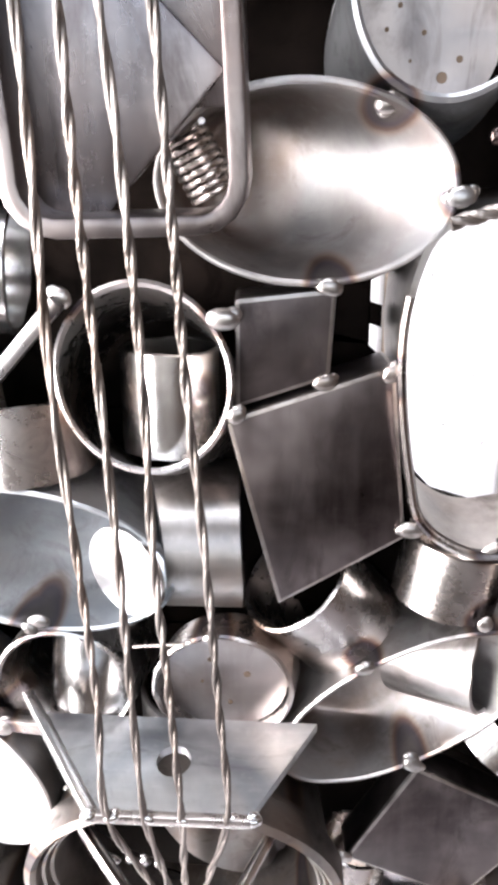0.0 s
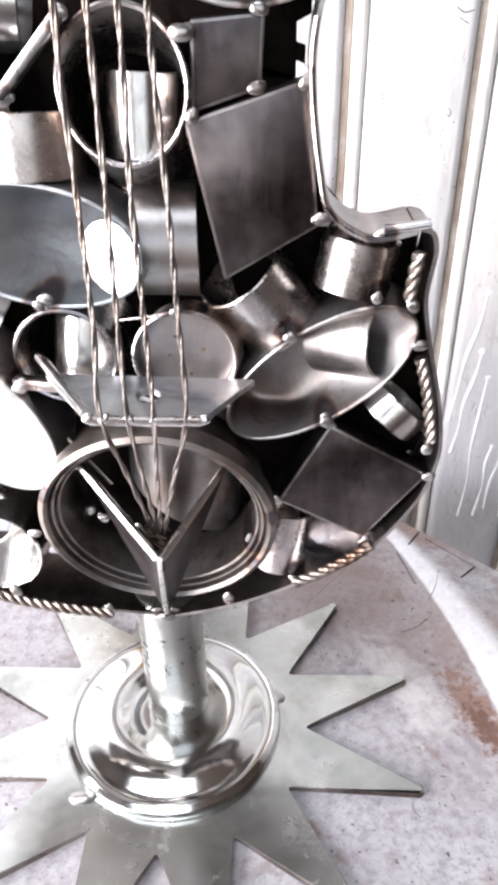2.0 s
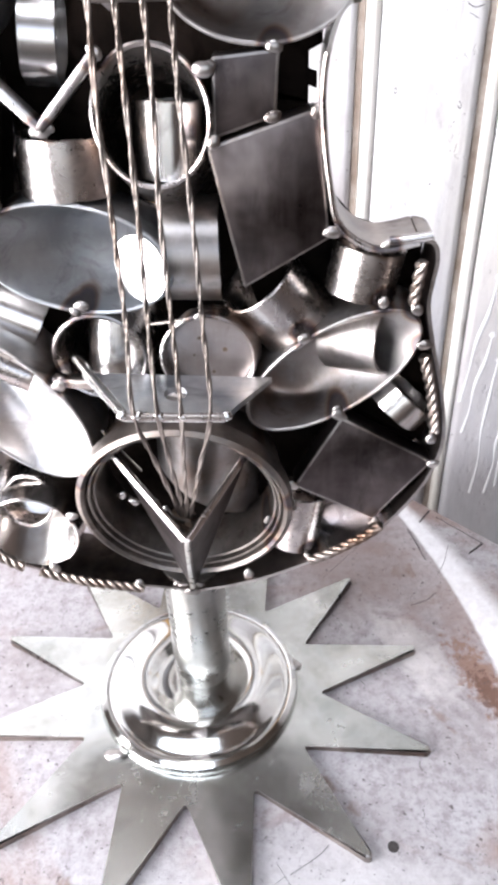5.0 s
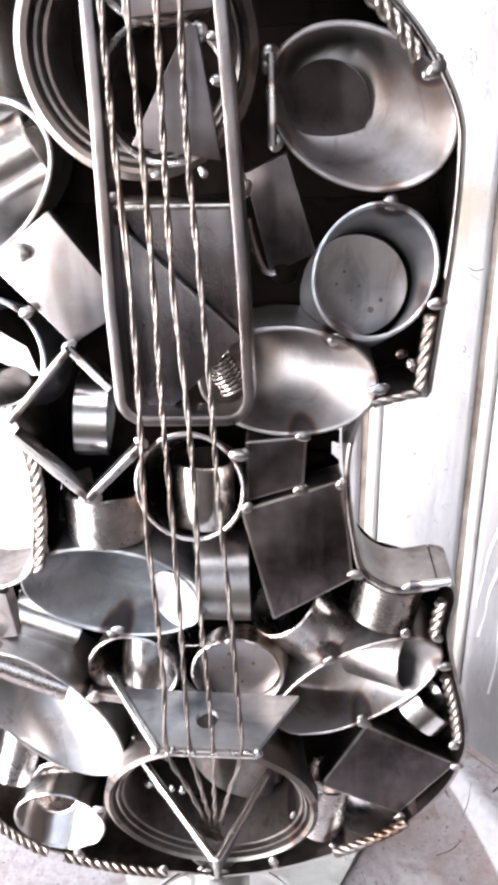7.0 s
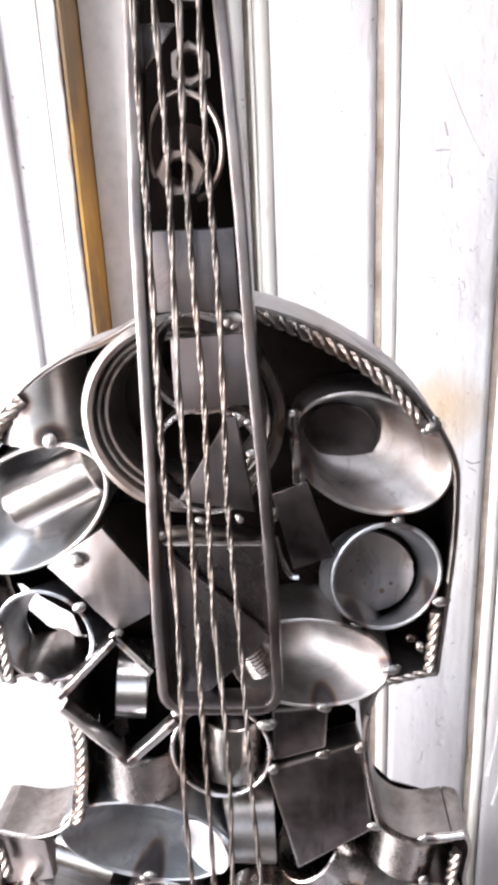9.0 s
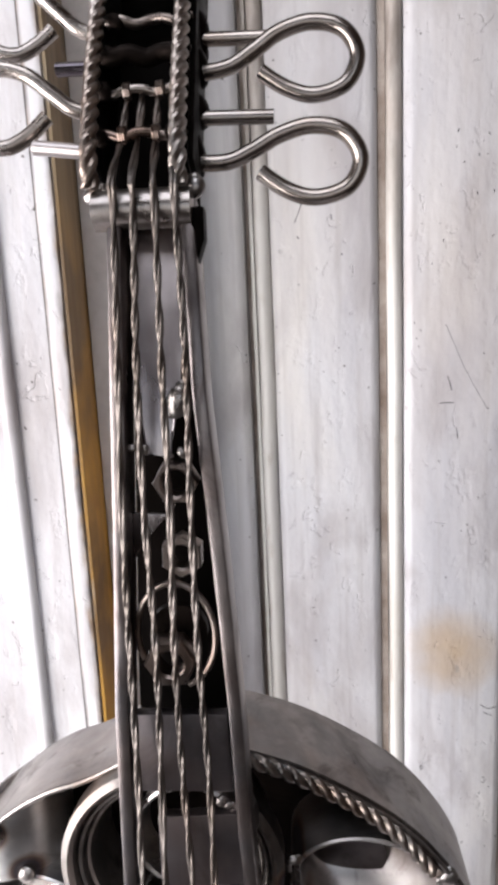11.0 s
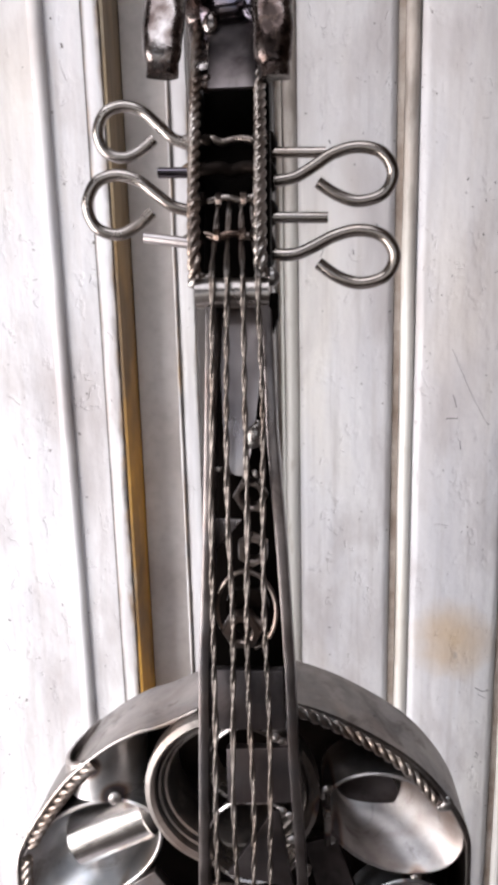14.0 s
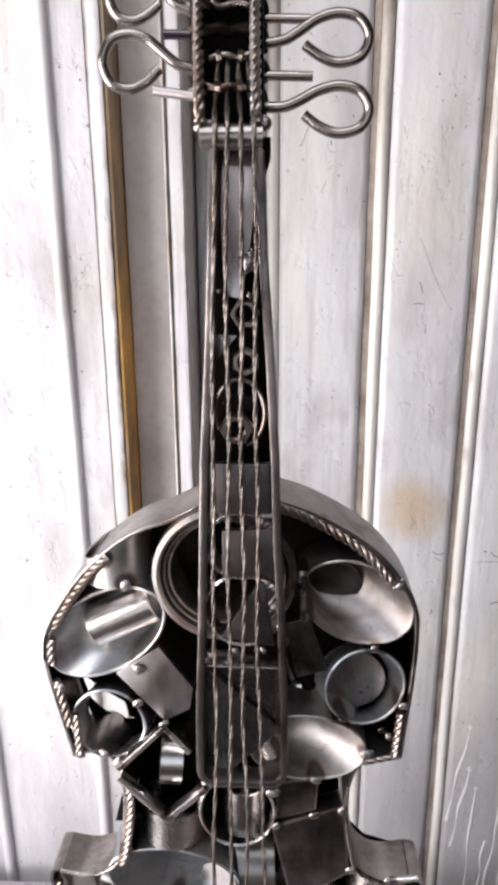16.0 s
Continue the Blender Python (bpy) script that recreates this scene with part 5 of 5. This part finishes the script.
def star_base():
    bm = B()
    pts = []
    for k in range(12):
        a = radians(-15.4 + 30 * k)
        b = radians(-0.8 + 30 * k)
        wob = 1 + 0.02 * math.sin(k * 2.7)
        for s in (-1, -0.72, 0, 0.72, 1):
            r, q = 153 * wob - 2.4 * s * s, a + 0.017 * s
            pts.append((-30.5 + r * math.cos(q), 190 + r * math.sin(q)))
        for s in (-1, 0, 1):
            r, q = 80 + 1.2 * s * s, b + 0.026 * s
            pts.append((-30.5 + r * math.cos(q), 190 + r * math.sin(q)))
    lo = [bm.verts.new(mm(x, y, 0.2)) for x, y in pts]
    hi = [bm.verts.new(mm(x, y, 6)) for x, y in pts]
    k = len(pts)
    top = bm.faces.new(hi)
    bm.faces.new(lo[::-1])
    for i in range(k):
        bm.faces.new((lo[i], lo[(i + 1) % k], hi[(i + 1) % k], hi[i]))
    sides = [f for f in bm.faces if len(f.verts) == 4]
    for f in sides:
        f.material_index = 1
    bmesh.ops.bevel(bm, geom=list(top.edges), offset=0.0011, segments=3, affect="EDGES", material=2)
    return bm


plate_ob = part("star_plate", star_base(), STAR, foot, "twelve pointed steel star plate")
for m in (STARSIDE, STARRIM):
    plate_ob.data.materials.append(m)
for x, y in ((-79, 139), (33, 210)):
    part("weld_bead", blob(B(), mm(x, y, 7), 0.0042, x, (1.5, 1, 0.5)), STARRIM, foot)

for k, (x, z, r) in enumerate(((-33, 111, 3.4), (-28, 109, 3.8), (-24, 111.5, 3.0), (-30, 105.5, 2.6), (-37, 112, 2.4))):
    part("weld_bead", blob(B(), mm(x, 183.5, z), r / 1000, k + 200, (1.2, 0.7, 0.8)), WELD, foot)

# welds where the pieces meet
for k, (x, y, z, s) in enumerate(WELDS):
    part("weld_bead", blob(B(), mm(x, y + 0.6, z), s / 1000 * 0.70, k + 1, (1.12, 0.5, 0.95)), WELD, violin)

part("rod_end", sweep(B(), smooth_path([mm(3.5, 186, 478), mm(5.5, 186, 468), mm(9, 187, 459), mm(13, 187, 458)], 5), disc(0.0013, 8)), BRIGHT, violin)
for k, (x, y, z, s) in enumerate(((16, 190, 456, 4.5), (2, 184, 488, 3), (12, 186, 530, 3), (-64, 192, 172, 3), (-58, 194, 166, 3.4), (-52, 196, 163, 2.4), (-47, 197, 161, 3), (-41, 198, 158, 2), (67, 193, 418, 3.2), (62, 193, 423, 2.4))):
    part("weld_bead", blob(B(), mm(x, y, z), s / 1000, k + 70), SCALE_SHADE if k == 0 else HORN if k in (8, 9) else BRIGHT if 3 <= k <= 7 else WELD, violin)
part("thin_rod", sweep(B(), [mm(-64, 178, 224), mm(-52, 196, 186)], disc(0.0008, 8)), BRIGHT, violin)
part("thin_rod", sweep(B(), [mm(-37, 186, 278), mm(-20, 184, 281)], disc(0.0006, 8)), ROD, violin)

for k in range(9):
    rnd = random.Random(k + 40)
    curl = [mm(-24 + 5 * math.cos(q * 1.3 + k) + rnd.uniform(-2, 2), 157 + 3 * math.sin(q * 0.9 + k), 190 - 2.2 * q + rnd.uniform(-1.5, 1.5)) for q in range(6)]
    part("wire_end", sweep(B(), smooth_path(curl, 5), disc(0.0006, 6)), SPOT if k % 3 else WIRE, tail, "burnt curled wire end")
# black disc painted for the shade inside a round hole
part("drilled_hole", round_plate(B(), (-37, 199, 151), (0.1, 1, 0.3), 5.2, 0.8, 24), SHADE_BLACK, violin, "black disc standing for a round hole")

# coil spring between the plates
a, b = mm(-11.0, 184, 426.0), mm(-4.0, 184, 413.0)
along, out = (b - a).normalized(), Vector((0, 1, 0))
across = along.cross(out)
coil = [a.lerp(b, q / 128) + (across * math.cos(math.tau * q / 16) + out * math.sin(math.tau * q / 16)) * 0.0053 for q in range(129)]
part("coil_spring", sweep(B(), coil, disc(0.0008, 8)), ROD, violin, "small steel coil spring")

# ---------------------------------------------------------------- on the wall
sign = tagged(new("number_plate"), "framed metal number plate with black marks on the boards", "sign")
sign.location = (-0.0285, 0.0, 0.010)
TURN = pose(-0.009, 0.520, 1.004, 0, -2.0, 0)


def rounded(x0, z0, x1, z1, r, n=5):
    return [Vector((cx + r * math.cos(radians(a0 + 90 * k / n)), 0, cz + r * math.sin(radians(a0 + 90 * k / n))))
            for cx, cz, a0 in ((x1 - r, z1 - r, 0), (x0 + r, z1 - r, 90), (x0 + r, z0 + r, 180), (x1 - r, z0 + r, 270)) for k in range(n + 1)]


part("frame", sweep(B(), [TURN @ p for p in rounded(0, 0, 0.40, 0.14, 0.018)], bar_profile(0.020, 0.007, 0.003), closed=True), FRAMEM, sign, "scuffed metal plate frame")
part("frame_lip", sweep(B(), [TURN @ (p + Vector((0, -0.002, 0))) for p in rounded(0.0135, 0.0135, 0.3865, 0.1265, 0.010)], bar_profile(0.010, 0.003, 0.001), closed=True), FRAMEM, sign)
part("frame_well", sweep(B(), [TURN @ (p + Vector((0, 0.003, 0))) for p in rounded(0.007, 0.007, 0.393, 0.133, 0.014)], bar_profile(0.004, 0.012, 0.001), closed=True), SCALE_SHADE, sign, "brown recess of the frame")
part("face", box(B(), (0, 0.004, 0), (0.40, 0.008, 0.14), 0.001), ENAMEL, sign, "pale enamel face").matrix_basis = TURN
part("rim_line", sweep(B(), [TURN @ (p + Vector((0, 0.0035, 0))) for p in rounded(0.018, 0.018, 0.382, 0.122, 0.016)], bar_profile(0.0012, 0.003, 0.0004), closed=True), INK, sign, "black rim line")
for i in range(7):
    part("mark_bar", box(B(), (0.045 + 0.046 * i, 0.0025, 0.030), (0.045 + 0.046 * i + 0.030, 0.0045, 0.108), 0.0006), INK, sign, "plain black bar").matrix_basis = TURN

# runs of paint on the boards: top, length, drift to the side and width
for x, z, n, drift, r in ((0.2420, 0.156, 0.135, 0.019, 2.3), (0.2455, 0.097, 0.115, 0.015, 2.2), (0.2540, 0.070, 0.170, 0.003, 1.7), (0.2715, -0.010, 0.090, 0.004, 1.8), (0.1615, 0.197, 0.030, 0.006, 3.0), (0.1560, 0.186, 0.040, 0.004, 2.6), (0.2860, 0.040, 0.13, 0.01, 1.8), (0.3000, 0.020, 0.12, 0.008, 1.8)):
    pts = [Vector((x - drift * s - 0.0016 * math.sin(9 * s + x * 90), 0.5352, z - n * s)) for s in (0, 0.25, 0.5, 0.75, 1)]
    bm = sweep(B(), smooth_path(pts, 5), [(0.0008 * math.cos(math.tau * i / 8), r / 1000 * math.sin(math.tau * i / 8)) for i in range(8)], swell=lambda s: 0.85 + 0.3 * math.sin(9 * s + x * 70))
    blob(bm, pts[0], r * 0.0016, z * 50, (1, 0.2, 1))
    part("paint_run", bm, DRIP, wall_north)


def wall_mark(r, *pts):
    line = [Vector((x / 1000 + 0.0205, 0.5350, z / 1000)) for x, z in pts]
    part("scratch", sweep(B(), smooth_path(line, 4), [(0.0002 * math.cos(math.tau * i / 6), r / 1000 * math.sin(math.tau * i / 6)) for i in range(6)]), MARK, wall_north)


wall_mark(0.35, (132, 658), (133.5, 653), (135, 647))
wall_mark(0.35, (126, 637), (131, 637.3), (137, 637))
wall_mark(0.35, (139, 617), (139.6, 613), (140, 609))
wall_mark(0.3, (17, 778), (20, 785), (24, 794))
wall_mark(0.35, (44.5, 783), (45, 779))
wall_mark(0.15, (131, 696), (143, 668), (152, 650), (162, 632))
wall_mark(0.4, (162, 377), (168, 373.5), (175, 375))
wall_mark(0.25, (165, 370), (172, 366))
wall_mark(0.45, (216, 379), (220, 377))
wall_mark(0.45, (224, 377), (228, 372.5), (236, 371.5))
wall_mark(0.5, (228, 315), (234, 317.5), (241, 317))
wall_mark(0.2, (209, 365), (228, 366), (248, 366))
wall_mark(0.3, (113, 319), (114, 316), (112.5, 314.5), (111.5, 317), (113, 319))
wall_mark(0.3, (165, 308), (167, 305), (166, 302), (164.5, 304))
rnd = random.Random(21)
for k in range(46):
    cx, cz, wide, tall = rnd.choice(((111, 688, 1.5, 9), (122, 760, 9, 40), (150, 820, 14, 30), (55, 700, 14, 40), (150, 250, 14, 40), (240, 180, 10, 30), (225, 130, 14, 40), (40, 850, 14, 20), (225, 330, 14, 40), (150, 560, 18, 40)))
    x, z = cx + rnd.gauss(0, wide), cz + rnd.gauss(0, tall)
    turn, size = rnd.uniform(0.9, 2.2), rnd.uniform(0.8, 3.0)
    wall_mark(rnd.uniform(0.18, 0.5), (x, z), (x + size * math.cos(turn), z + size * math.sin(turn)))
